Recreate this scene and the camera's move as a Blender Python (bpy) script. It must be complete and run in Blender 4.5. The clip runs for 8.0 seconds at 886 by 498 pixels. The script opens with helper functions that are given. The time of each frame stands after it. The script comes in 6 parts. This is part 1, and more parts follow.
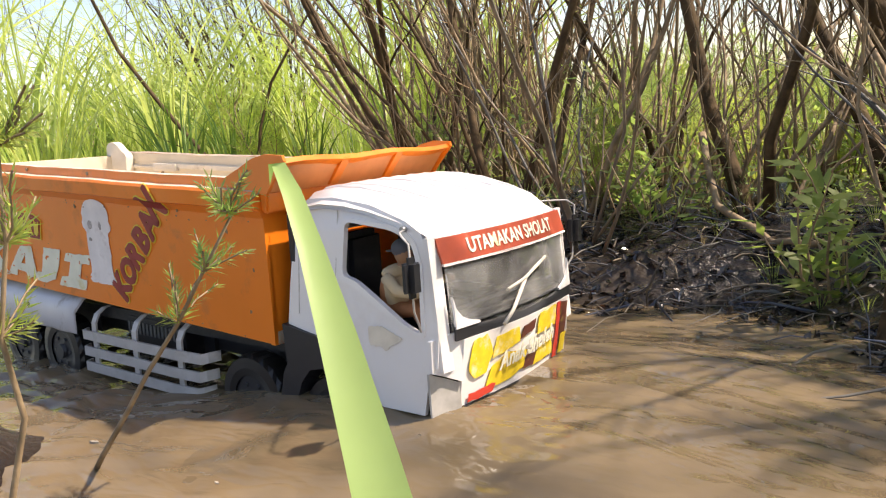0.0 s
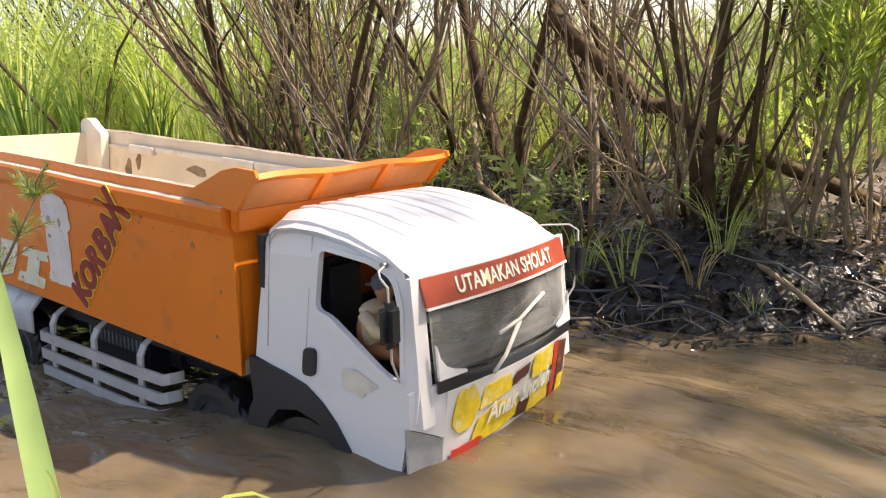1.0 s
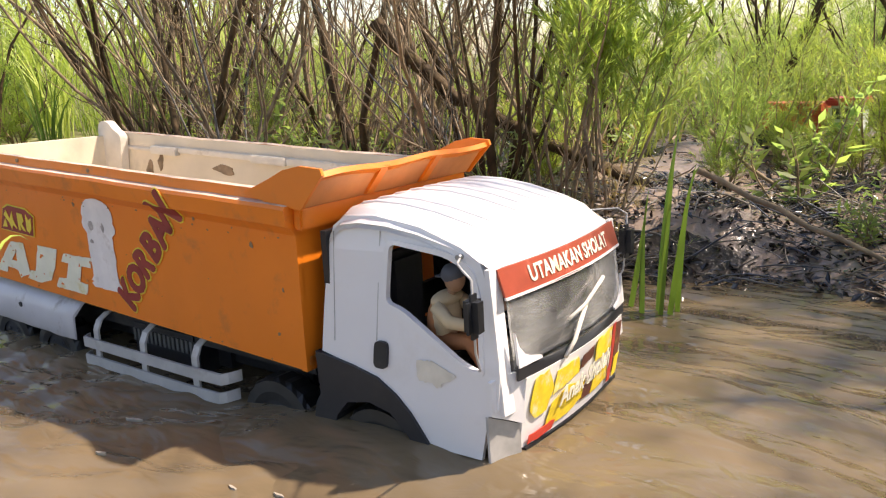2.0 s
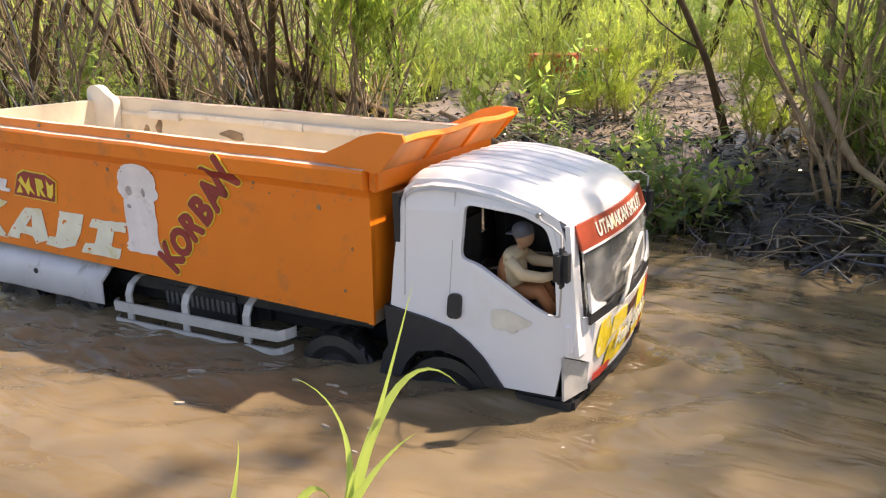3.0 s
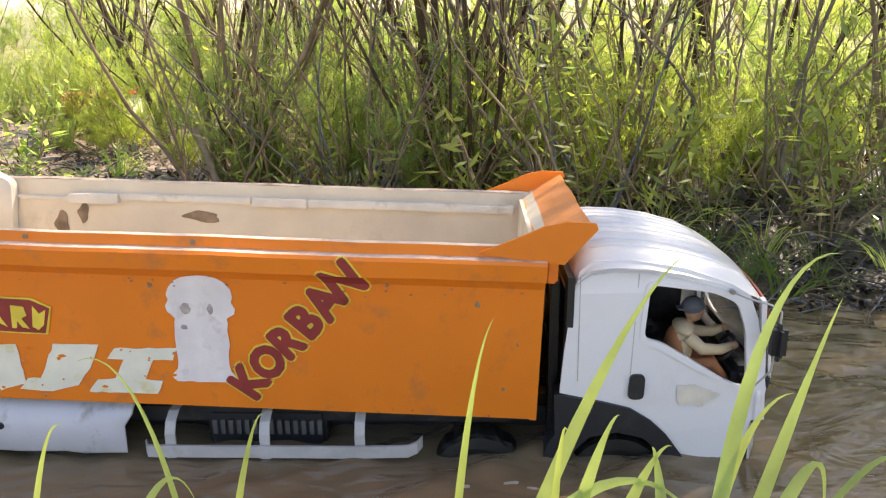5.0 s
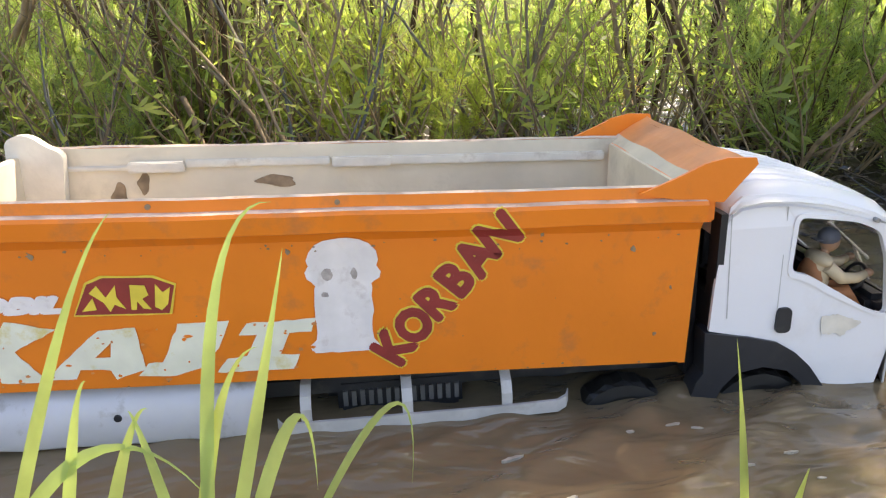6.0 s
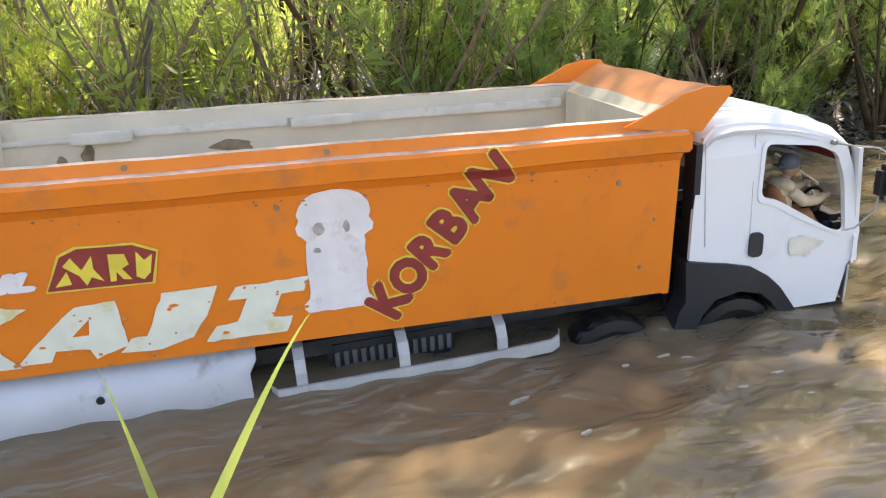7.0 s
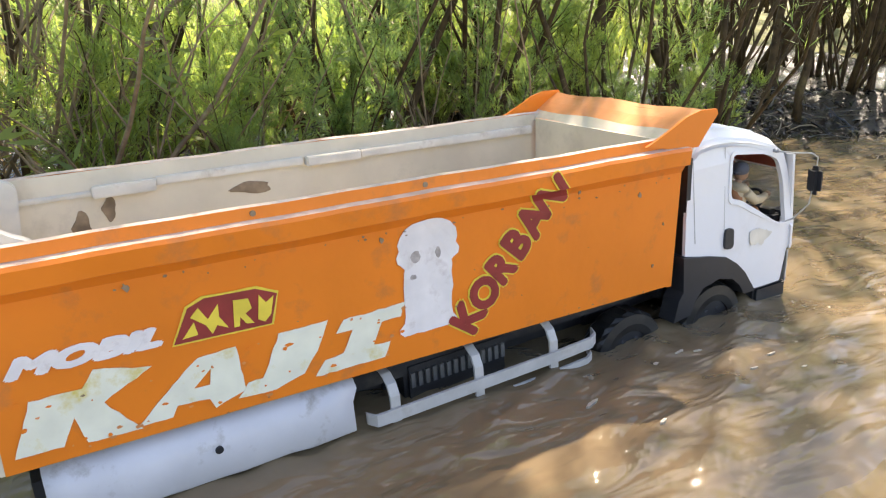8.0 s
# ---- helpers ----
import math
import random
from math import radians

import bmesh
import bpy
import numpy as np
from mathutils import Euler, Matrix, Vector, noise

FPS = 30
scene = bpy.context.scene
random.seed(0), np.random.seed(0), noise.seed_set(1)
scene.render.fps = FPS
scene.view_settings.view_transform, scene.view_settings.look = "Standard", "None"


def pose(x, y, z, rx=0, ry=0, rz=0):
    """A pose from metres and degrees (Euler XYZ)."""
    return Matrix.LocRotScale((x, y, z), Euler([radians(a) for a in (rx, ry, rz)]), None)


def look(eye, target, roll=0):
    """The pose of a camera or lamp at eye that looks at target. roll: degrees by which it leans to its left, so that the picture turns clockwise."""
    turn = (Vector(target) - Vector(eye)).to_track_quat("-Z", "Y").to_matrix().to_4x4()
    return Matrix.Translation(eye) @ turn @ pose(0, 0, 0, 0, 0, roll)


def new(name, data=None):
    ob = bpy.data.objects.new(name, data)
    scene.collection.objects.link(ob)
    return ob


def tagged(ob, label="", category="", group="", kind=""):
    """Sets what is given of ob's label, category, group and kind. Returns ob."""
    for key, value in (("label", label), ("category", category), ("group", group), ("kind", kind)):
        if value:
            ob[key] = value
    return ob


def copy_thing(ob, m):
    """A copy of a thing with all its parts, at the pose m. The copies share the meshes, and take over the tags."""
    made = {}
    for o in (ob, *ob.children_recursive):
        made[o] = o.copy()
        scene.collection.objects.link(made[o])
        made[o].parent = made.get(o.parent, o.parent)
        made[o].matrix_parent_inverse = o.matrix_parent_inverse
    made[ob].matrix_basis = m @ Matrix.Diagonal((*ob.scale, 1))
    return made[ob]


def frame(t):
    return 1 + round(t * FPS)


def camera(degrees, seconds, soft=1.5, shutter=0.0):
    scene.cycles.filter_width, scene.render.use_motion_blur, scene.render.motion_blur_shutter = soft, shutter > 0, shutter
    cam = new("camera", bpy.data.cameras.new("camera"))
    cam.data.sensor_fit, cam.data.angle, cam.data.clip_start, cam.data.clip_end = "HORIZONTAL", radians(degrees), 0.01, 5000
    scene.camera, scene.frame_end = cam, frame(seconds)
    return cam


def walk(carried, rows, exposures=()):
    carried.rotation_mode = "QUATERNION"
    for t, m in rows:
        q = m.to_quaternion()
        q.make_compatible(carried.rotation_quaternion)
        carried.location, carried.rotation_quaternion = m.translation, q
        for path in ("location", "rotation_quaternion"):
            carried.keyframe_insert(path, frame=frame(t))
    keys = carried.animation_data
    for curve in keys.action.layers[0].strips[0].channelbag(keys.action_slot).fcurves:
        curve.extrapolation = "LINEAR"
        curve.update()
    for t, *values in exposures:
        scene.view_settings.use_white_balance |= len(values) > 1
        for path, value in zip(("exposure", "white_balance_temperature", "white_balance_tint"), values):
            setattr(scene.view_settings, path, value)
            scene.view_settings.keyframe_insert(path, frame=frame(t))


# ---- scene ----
cam = camera(58.83, 8.0, soft=1.2)
CAMERA_ROWS = [
    (0.0, pose(-1.1208, -0.2277, 0.2284, 80.30, 5.85, 48.97)),
    (0.5, pose(-0.9928, -0.2466, 0.2593, 79.15, 5.06, 44.12)),
    (1.0, pose(-0.8518, -0.2919, 0.2750, 76.63, 3.48, 40.74)),
    (1.5, pose(-0.7154, -0.3475, 0.2814, 76.82, 2.38, 38.73)),
    (2.0, pose(-0.5803, -0.3992, 0.2753, 76.13, 2.66, 35.14)),
    (2.2, pose(-0.5219, -0.4255, 0.2723, 75.49, 2.63, 34.43)),
    (3.3, pose(-0.2314, -0.5687, 0.3114, 71.46, 2.18, 21.98)),
    (3.5, pose(-0.1844, -0.5756, 0.3204, 71.75, 2.37, 20.09)),
    (4.0, pose(-0.0588, -0.5945, 0.3366, 71.94, 2.22, 13.94)),
    (4.5, pose(0.0586, -0.6200, 0.3428, 73.11, 0.84, 7.30)),
    (5.8, pose(0.3852, -0.6005, 0.3326, 71.24, 1.95, -0.93)),
    (6.0, pose(0.4369, -0.5988, 0.3254, 70.30, 1.70, -3.14)),
    (6.5, pose(0.5839, -0.5884, 0.3091, 69.57, 1.91, -8.79)),
    (7.0, pose(0.7057, -0.5682, 0.3113, 67.70, 1.50, -17.68)),
    (7.5, pose(0.7961, -0.5649, 0.3223, 68.43, 0.93, -24.67)),
    (8.0, pose(0.8974, -0.5449, 0.3392, 69.81, 0.25, -30.57)),
]
# truck: seconds, x, y, z, roll, pitch, heading, pitch of the cab on its springs
TRUCK_ROWS = [
    (0.0, -1.7767, 0.1063, 0.0320, 0.32, 1.97, 12.03, -0.58),
    (0.5, -1.5694, 0.0786, 0.0339, -0.23, 1.24, 6.58, -1.50),
    (1.0, -1.4007, 0.0599, 0.0270, -0.89, 1.80, 3.46, -1.59),
    (1.5, -1.2266, 0.0420, 0.0245, -0.82, 0.99, -0.10, -1.44),
    (2.0, -1.0485, 0.0424, 0.0171, 1.42, -0.21, -0.05, -1.19),
    (2.2, -0.9784, 0.0450, 0.0140, 1.43, 0.31, 0.37, -1.25),
    (3.3, -0.5336, 0.0228, 0.0050, -0.39, -0.38, -2.75, -1.08),
    (3.5, -0.4491, 0.0224, 0.0010, -0.37, 0.00, -1.88, -1.04),
    (4.0, -0.2143, 0.0159, 0.0001, -0.82, -0.13, -1.09, 0.20),
    (4.5, -0.0000, 0.0000, -0.0008, 0.77, 0.08, 0.00, 0.45),
    (5.8, 0.5765, -0.0018, -0.0002, 0.65, 0.23, 3.31, 1.46),
    (6.0, 0.6682, -0.0060, 0.0002, 0.81, -0.52, 2.41, 1.58),
    (6.5, 0.8852, -0.0261, 0.0007, 0.60, -1.02, -1.07, 0.80),
    (7.0, 1.0787, -0.0277, 0.0076, -0.70, -1.74, -3.41, 1.47),
    (7.5, 1.2723, -0.0309, 0.0162, -0.29, -2.67, -2.11, 1.75),
    (8.0, 1.4808, -0.0186, 0.0225, -0.59, -2.48, 0.47, 1.78),
]
walk(cam, CAMERA_ROWS, ((0.0, 0.93, 7500, 18), (1.5, 0.92, 7500, 19), (2.2, 0.93, 7400, 19), (3.5, 1.36, 8000, 20), (4.5, 1.48, 7900, 20), (6.5, 1.88, 7700, 18), (8.0, 1.88, 7600, 17)))

# ---- light: midday sun from beyond the creek, ahead of the truck ----
SUN_TO = Vector((0.55, 0.48, 0.96)).normalized()
world = bpy.data.worlds.new("sky")
scene.world = world
world.use_nodes = True
wn = world.node_tree.nodes
sky = wn.new("ShaderNodeTexSky")
sky.sky_type, sky.sun_disc = "NISHITA", False
sky.sun_elevation = math.asin(SUN_TO.z)
sky.sun_rotation = math.atan2(SUN_TO.x, SUN_TO.y)
wn["Background"].inputs["Strength"].default_value = 0.135
world.node_tree.links.new(sky.outputs[0], wn["Background"].inputs[0])
sun = new("sun", bpy.data.lights.new("sun", "SUN"))
sun.data.energy, sun.data.angle, sun.data.color = 4.7, radians(1.2), (1.0, 0.95, 0.86)
sun.matrix_world = look(SUN_TO * 20, (0, 0, 0))


# ---- materials ----
def mat(name, colour, rough=0.6, metal=0.0, vary=0.15, scale=40.0, bump=0.0, bump_scale=120.0, stain=None, stain_scale=12.0, stain_amount=0.5, spec=0.5, coat=0.0, trans=0.0, island=0.0):
    """A surface with colour variation at two scales, optional stains and fine relief."""
    m = bpy.data.materials.new(name)
    m.use_nodes = True
    nt = m.node_tree
    nodes, links = nt.nodes, nt.links
    b = nodes["Principled BSDF"]
    b.inputs["Roughness"].default_value = rough
    b.inputs["Metallic"].default_value = metal
    b.inputs["Specular IOR Level"].default_value = spec
    b.inputs["Coat Weight"].default_value = coat
    b.inputs["Transmission Weight"].default_value = trans
    co = nodes.new("ShaderNodeTexCoord")
    n1 = nodes.new("ShaderNodeTexNoise")
    n1.inputs["Scale"].default_value = scale
    n1.inputs["Detail"].default_value = 6
    links.new(co.outputs["Object"], n1.inputs["Vector"])
    ramp = nodes.new("ShaderNodeValToRGB")
    c = Vector(colour)
    lo, hi = c * (1 - vary), c * (1 + vary)
    ramp.color_ramp.elements[0].position, ramp.color_ramp.elements[1].position = 0.3, 0.7
    ramp.color_ramp.elements[0].color = (*lo, 1)
    ramp.color_ramp.elements[1].color = (*hi, 1)
    links.new(n1.outputs["Fac"], ramp.inputs["Fac"])
    out = ramp.outputs["Color"]
    if island:
        geo = nodes.new("ShaderNodeNewGeometry")
        info = nodes.new("ShaderNodeObjectInfo")
        add = nodes.new("ShaderNodeMath")
        add.operation = "ADD"
        links.new(geo.outputs["Random Per Island"], add.inputs[0])
        links.new(info.outputs["Random"], add.inputs[1])
        rng = nodes.new("ShaderNodeMapRange")
        rng.inputs["From Max"].default_value = 2
        rng.inputs["To Min"].default_value = 1 - island
        rng.inputs["To Max"].default_value = 1 + island
        links.new(add.outputs[0], rng.inputs["Value"])
        mul = nodes.new("ShaderNodeVectorMath")
        mul.operation = "MULTIPLY"
        comb = nodes.new("ShaderNodeCombineXYZ")
        comb.inputs["Z"].default_value = 1.0
        sq = nodes.new("ShaderNodeMath")
        sq.operation = "POWER"
        sq.inputs[1].default_value = 1.6
        links.new(rng.outputs[0], sq.inputs[0])
        links.new(sq.outputs[0], comb.inputs["X"])
        links.new(rng.outputs[0], comb.inputs["Y"])
        links.new(out, mul.inputs[0])
        links.new(comb.outputs[0], mul.inputs[1])
        out = mul.outputs[0]
    if stain:
        n2 = nodes.new("ShaderNodeTexNoise")
        n2.inputs["Scale"].default_value = stain_scale
        n2.inputs["Detail"].default_value = 9
        n2.inputs["Roughness"].default_value = 0.65
        links.new(co.outputs["Object"], n2.inputs["Vector"])
        r2 = nodes.new("ShaderNodeMapRange")
        r2.inputs["From Min"].default_value, r2.inputs["From Max"].default_value = 0.56, 0.72
        r2.inputs["To Max"].default_value = stain_amount
        links.new(n2.outputs["Fac"], r2.inputs["Value"])
        mx = nodes.new("ShaderNodeMix")
        mx.data_type = "RGBA"
        links.new(r2.outputs[0], mx.inputs["Factor"])
        links.new(out, mx.inputs["A"])
        mx.inputs["B"].default_value = (*stain, 1)
        out = mx.outputs["Result"]
        rr = nodes.new("ShaderNodeMapRange")
        rr.inputs["From Max"].default_value = 1
        rr.inputs["To Min"].default_value, rr.inputs["To Max"].default_value = rough, min(1, rough + 0.3)
        links.new(r2.outputs[0], rr.inputs["Value"])
        links.new(rr.outputs[0], b.inputs["Roughness"])
    links.new(out, b.inputs["Base Color"])
    if bump:
        n3 = nodes.new("ShaderNodeTexNoise")
        n3.inputs["Scale"].default_value = bump_scale
        n3.inputs["Detail"].default_value = 5
        links.new(co.outputs["Object"], n3.inputs["Vector"])
        bp = nodes.new("ShaderNodeBump")
        bp.inputs["Strength"].default_value = 0.6
        bp.inputs["Distance"].default_value = bump
        links.new(n3.outputs["Fac"], bp.inputs["Height"])
        links.new(bp.outputs[0], b.inputs["Normal"])
    return m


def leaf_mat(name, colour, translucent=0.55, vary=0.3):
    """Thin leaves that let sunlight through, each one a little different."""
    m = mat(name, colour, rough=0.45, vary=0.15, scale=30, island=vary, spec=0.35)
    nt = m.node_tree
    b = nt.nodes["Principled BSDF"]
    tr = nt.nodes.new("ShaderNodeBsdfTranslucent")
    mix = nt.nodes.new("ShaderNodeMixShader")
    mix.inputs[0].default_value = translucent
    src = b.inputs["Base Color"].links[0].from_socket
    warm = nt.nodes.new("ShaderNodeVectorMath")
    warm.operation = "MULTIPLY"
    warm.inputs[1].default_value = (1.6, 1.75, 1.0)
    nt.links.new(src, warm.inputs[0])
    nt.links.new(warm.outputs[0], tr.inputs["Color"])
    nt.links.new(b.outputs[0], mix.inputs[1])
    nt.links.new(tr.outputs[0], mix.inputs[2])
    nt.links.new(mix.outputs[0], nt.nodes["Material Output"].inputs["Surface"])
    return m


ORANGE = mat("orange_paint", (0.86, 0.215, 0.016), 0.38, vary=0.07, scale=9, bump=0.0006, bump_scale=60, stain=(0.42, 0.16, 0.06), stain_scale=26, stain_amount=0.5)
ORANGE_WORN = mat("worn_orange_paint", (0.72, 0.27, 0.09), 0.5, vary=0.2, scale=20, bump=0.0008, bump_scale=70, stain=(0.60, 0.40, 0.27), stain_scale=13, stain_amount=0.95)
EDGE_WORN_LIT = mat("worn_and_lit_edge", (0.62, 0.47, 0.36), 0.6, vary=0.25, scale=60, bump=0.001, bump_scale=160, stain=(0.35, 0.14, 0.04), stain_scale=40, stain_amount=0.8)
CREAM = mat("cream_lining", (0.65, 0.56, 0.425), 0.7, vary=0.12, scale=14, bump=0.001, bump_scale=70, stain=(0.40, 0.33, 0.24), stain_scale=11, stain_amount=0.6)
CREAM_STRIP = mat("chipped_cream_strip", (0.68, 0.62, 0.53), 0.65, vary=0.12, scale=30, bump=0.001, bump_scale=90, stain=(0.33, 0.25, 0.17), stain_scale=30, stain_amount=0.6)
RUST = mat("rusty_brown_scrape", (0.26, 0.18, 0.11), 0.8, vary=0.35, scale=80, bump=0.001)
WHITE = mat("white_cab_paint", (0.77, 0.745, 0.735), 0.32, vary=0.03, scale=8, bump=0.0005, bump_scale=50, stain=(0.60, 0.55, 0.50), stain_scale=16, stain_amount=0.30, coat=0.2)
SILVER = mat("silver_skirt", (0.55, 0.54, 0.56), 0.36, vary=0.10, scale=14, bump=0.0006, bump_scale=50, stain=(0.24, 0.20, 0.16), stain_scale=24, stain_amount=0.9)
RAIL = mat("pale_grey_rail", (0.46, 0.44, 0.42), 0.5, vary=0.12, scale=40, bump=0.0005, stain=(0.3, 0.25, 0.2), stain_scale=30, stain_amount=0.6)
BLACK = mat("black_plastic", (0.014, 0.015, 0.018), 0.45, vary=0.25, scale=30, bump=0.0005, stain=(0.10, 0.09, 0.075), stain_scale=14, stain_amount=0.6)
DARKGREY = mat("dark_grey_trim", (0.017, 0.018, 0.022), 0.45, vary=0.2, scale=25, stain=(0.07, 0.062, 0.05), stain_scale=18, stain_amount=0.4)
RUBBER = mat("wet_rubber", (0.012, 0.012, 0.012), 0.35, vary=0.3, scale=60, stain=(0.06, 0.045, 0.03), stain_scale=20, stain_amount=0.5)
DULL_GREY = mat("dull_grey_cover", (0.10, 0.10, 0.10), 0.5, vary=0.2, scale=50)
METAL = mat("grey_metal", (0.35, 0.35, 0.36), 0.35, metal=0.8, vary=0.15, scale=50)
MARK_WHITE = mat("faded_white_lettering", (0.78, 0.76, 0.62), 0.55, vary=0.08, scale=40, stain=(0.66, 0.52, 0.10), stain_scale=30, stain_amount=1.0)
MARK_PLAIN = mat("peeled_white_decal", (0.80, 0.74, 0.72), 0.6, vary=0.08, scale=50, stain=(0.50, 0.40, 0.36), stain_scale=45, stain_amount=0.6)
PEEL_GREY = mat("peeled_grey_film", (0.42, 0.36, 0.33), 0.7, vary=0.3, scale=150)
MARK_RED = mat("dark_red_lettering", (0.30, 0.035, 0.03), 0.5, vary=0.15, scale=60)
MARK_YELLOW = mat("yellow_outline", (0.80, 0.60, 0.07), 0.5, vary=0.12, scale=60)
BANNER_RED = mat("red_banner", (0.34, 0.055, 0.025), 0.5, vary=0.15, scale=60, stain=(0.6, 0.3, 0.2), stain_scale=60, stain_amount=0.4)
STICK_RED = mat("red_sticker", (0.60, 0.05, 0.03), 0.5, vary=0.1, scale=60)
STICK_BROWN = mat("brown_sticker", (0.11, 0.03, 0.02), 0.5, vary=0.3, scale=90, stain=(0.7, 0.5, 0.1), stain_scale=120, stain_amount=0.6)
STICK_YELLOW = mat("yellow_sticker", (0.80, 0.58, 0.03), 0.5, vary=0.15, scale=120, stain=(0.8, 0.78, 0.6), stain_scale=70, stain_amount=0.8)
GREY_CLEAR = mat("muddy_clear_panel", (0.46, 0.44, 0.41), 0.3, vary=0.25, scale=50)
SCUFF = mat("tan_scuff", (0.70, 0.63, 0.52), 0.6, vary=0.12, scale=50, stain=(0.75, 0.72, 0.69), stain_scale=55, stain_amount=1.0)
SKIN = mat("doll_plastic", (0.36, 0.20, 0.12), 0.5, vary=0.05)
SHIRT = mat("doll_shirt", (0.58, 0.44, 0.27), 0.7, vary=0.08, scale=80)
VEST = mat("doll_vest", (0.42, 0.16, 0.06), 0.7, vary=0.1, scale=80)
CAP = mat("doll_cap", (0.09, 0.095, 0.115), 0.7, vary=0.1, scale=80)
BARK = mat("dark_wet_bark", (0.072, 0.046, 0.022), 0.75, vary=0.5, scale=45, bump=0.003, bump_scale=130, stain=(0.19, 0.145, 0.06), stain_scale=16, stain_amount=0.75, spec=0.25)
BARK_PALE = mat("pale_dry_bark", (0.26, 0.19, 0.115), 0.75, vary=0.4, scale=45, bump=0.002, bump_scale=130, stain=(0.07, 0.05, 0.035), stain_scale=18, stain_amount=0.8)
TWIG = mat("dead_twigs", (0.20, 0.158, 0.108), 0.5, vary=0.4, scale=30, island=0.6, stain=(0.03, 0.026, 0.024), stain_scale=9, stain_amount=0.7)
LITTER = mat("wet_black_leaf_litter", (0.032, 0.026, 0.021), 0.16, vary=0.5, scale=60, island=0.6, spec=0.7)
LEAF_BRIGHT = leaf_mat("bright_feathery_leaves", (0.280, 0.335, 0.115), 0.68)
LEAF_MID = leaf_mat("green_feathery_leaves", (0.240, 0.305, 0.125), 0.62)
LEAF_DRY = leaf_mat("drying_pinkish_leaves", (0.30, 0.19, 0.10), 0.35)
GRASS = leaf_mat("grass_blade", (0.13, 0.21, 0.045), 0.4, 0.25)
GRASS_MEADOW = leaf_mat("meadow_blade", (0.30, 0.33, 0.11), 0.45, 0.35)
GRASS_DRY = leaf_mat("dry_straw_blade", (0.36, 0.30, 0.18), 0.3, 0.3)
GRASS_PALE = leaf_mat("pale_yellowing_blade", (0.40, 0.47, 0.17), 0.4, 0.2)
GRASS_LIT = leaf_mat("light_green_blade", (0.40, 0.46, 0.15), 0.4, 0.12)


def glass_mat():
    """Clear windscreen plastic, its hazy reflection painted in as pale blotches."""
    m = bpy.data.materials.new("hazy_windscreen")
    m.use_nodes = True
    nt = m.node_tree
    b = nt.nodes["Principled BSDF"]
    b.inputs["Roughness"].default_value = 0.02
    b.inputs["Transmission Weight"].default_value = 1.0
    b.inputs["IOR"].default_value = 1.45
    haze = nt.nodes.new("ShaderNodeBsdfDiffuse")
    haze.inputs["Color"].default_value = (0.62, 0.63, 0.62, 1)
    co = nt.nodes.new("ShaderNodeTexCoord")
    n = nt.nodes.new("ShaderNodeTexNoise")
    n.inputs["Scale"].default_value = 18
    n.inputs["Detail"].default_value = 5
    nt.links.new(co.outputs["Object"], n.inputs["Vector"])
    r = nt.nodes.new("ShaderNodeMapRange")
    r.inputs["From Min"].default_value, r.inputs["From Max"].default_value = 0.4, 0.8
    r.inputs["To Min"].default_value, r.inputs["To Max"].default_value = 0.02, 0.26
    nt.links.new(n.outputs["Fac"], r.inputs["Value"])
    mix = nt.nodes.new("ShaderNodeMixShader")
    nt.links.new(r.outputs[0], mix.inputs[0])
    nt.links.new(b.outputs[0], mix.inputs[1])
    nt.links.new(haze.outputs[0], mix.inputs[2])
    nt.links.new(mix.outputs[0], nt.nodes["Material Output"].inputs["Surface"])
    return m


GLASS = glass_mat()


def water_mat():
    """Silty brown creek water, glossy with ripples in two sizes."""
    m = bpy.data.materials.new("silty_brown_water")
    m.use_nodes = True
    nt = m.node_tree
    b = nt.nodes["Principled BSDF"]
    b.inputs["Roughness"].default_value = 0.6
    b.inputs["Specular IOR Level"].default_value = 0.0
    b.inputs["Coat Weight"].default_value = 1.0
    b.inputs["Coat Roughness"].default_value = 0.015
    b.inputs["Coat IOR"].default_value = 1.45
    co = nt.nodes.new("ShaderNodeTexCoord")
    warp = nt.nodes.new("ShaderNodeMapping")
    warp.inputs["Scale"].default_value = (0.8, 2.0, 1.0)
    warp.inputs["Rotation"].default_value = (0, 0, radians(-14))
    nt.links.new(co.outputs["Object"], warp.inputs["Vector"])
    n = nt.nodes.new("ShaderNodeTexNoise")
    n.inputs["Scale"].default_value = 2.6
    n.inputs["Detail"].default_value = 7
    n.inputs["Distortion"].default_value = 1.2
    nt.links.new(warp.outputs[0], n.inputs["Vector"])
    ramp = nt.nodes.new("ShaderNodeValToRGB")
    e = ramp.color_ramp.elements
    e[0].position, e[1].position = 0.3, 0.72
    e[0].color, e[1].color = (0.116, 0.086, 0.050, 1), (0.224, 0.165, 0.098, 1)
    nt.links.new(n.outputs["Fac"], ramp.inputs["Fac"])
    nt.links.new(ramp.outputs["Color"], b.inputs["Base Color"])
    heights = []
    for scale, dist in ((4, 0.070), (13, 0.0190), (42, 0.0016)):
        k = nt.nodes.new("ShaderNodeTexNoise")
        k.inputs["Scale"].default_value = scale
        k.inputs["Detail"].default_value = 2
        k.inputs["Distortion"].default_value = 0.8
        nt.links.new(warp.outputs[0], k.inputs["Vector"])
        bp = nt.nodes.new("ShaderNodeBump")
        bp.inputs["Strength"].default_value = 0.55
        bp.inputs["Distance"].default_value = dist
        nt.links.new(k.outputs["Fac"], bp.inputs["Height"])
        if heights:
            nt.links.new(heights[-1].outputs[0], bp.inputs["Normal"])
        heights.append(bp)
    nt.links.new(heights[-1].outputs[0], b.inputs["Coat Normal"])
    return m


WATER = water_mat()


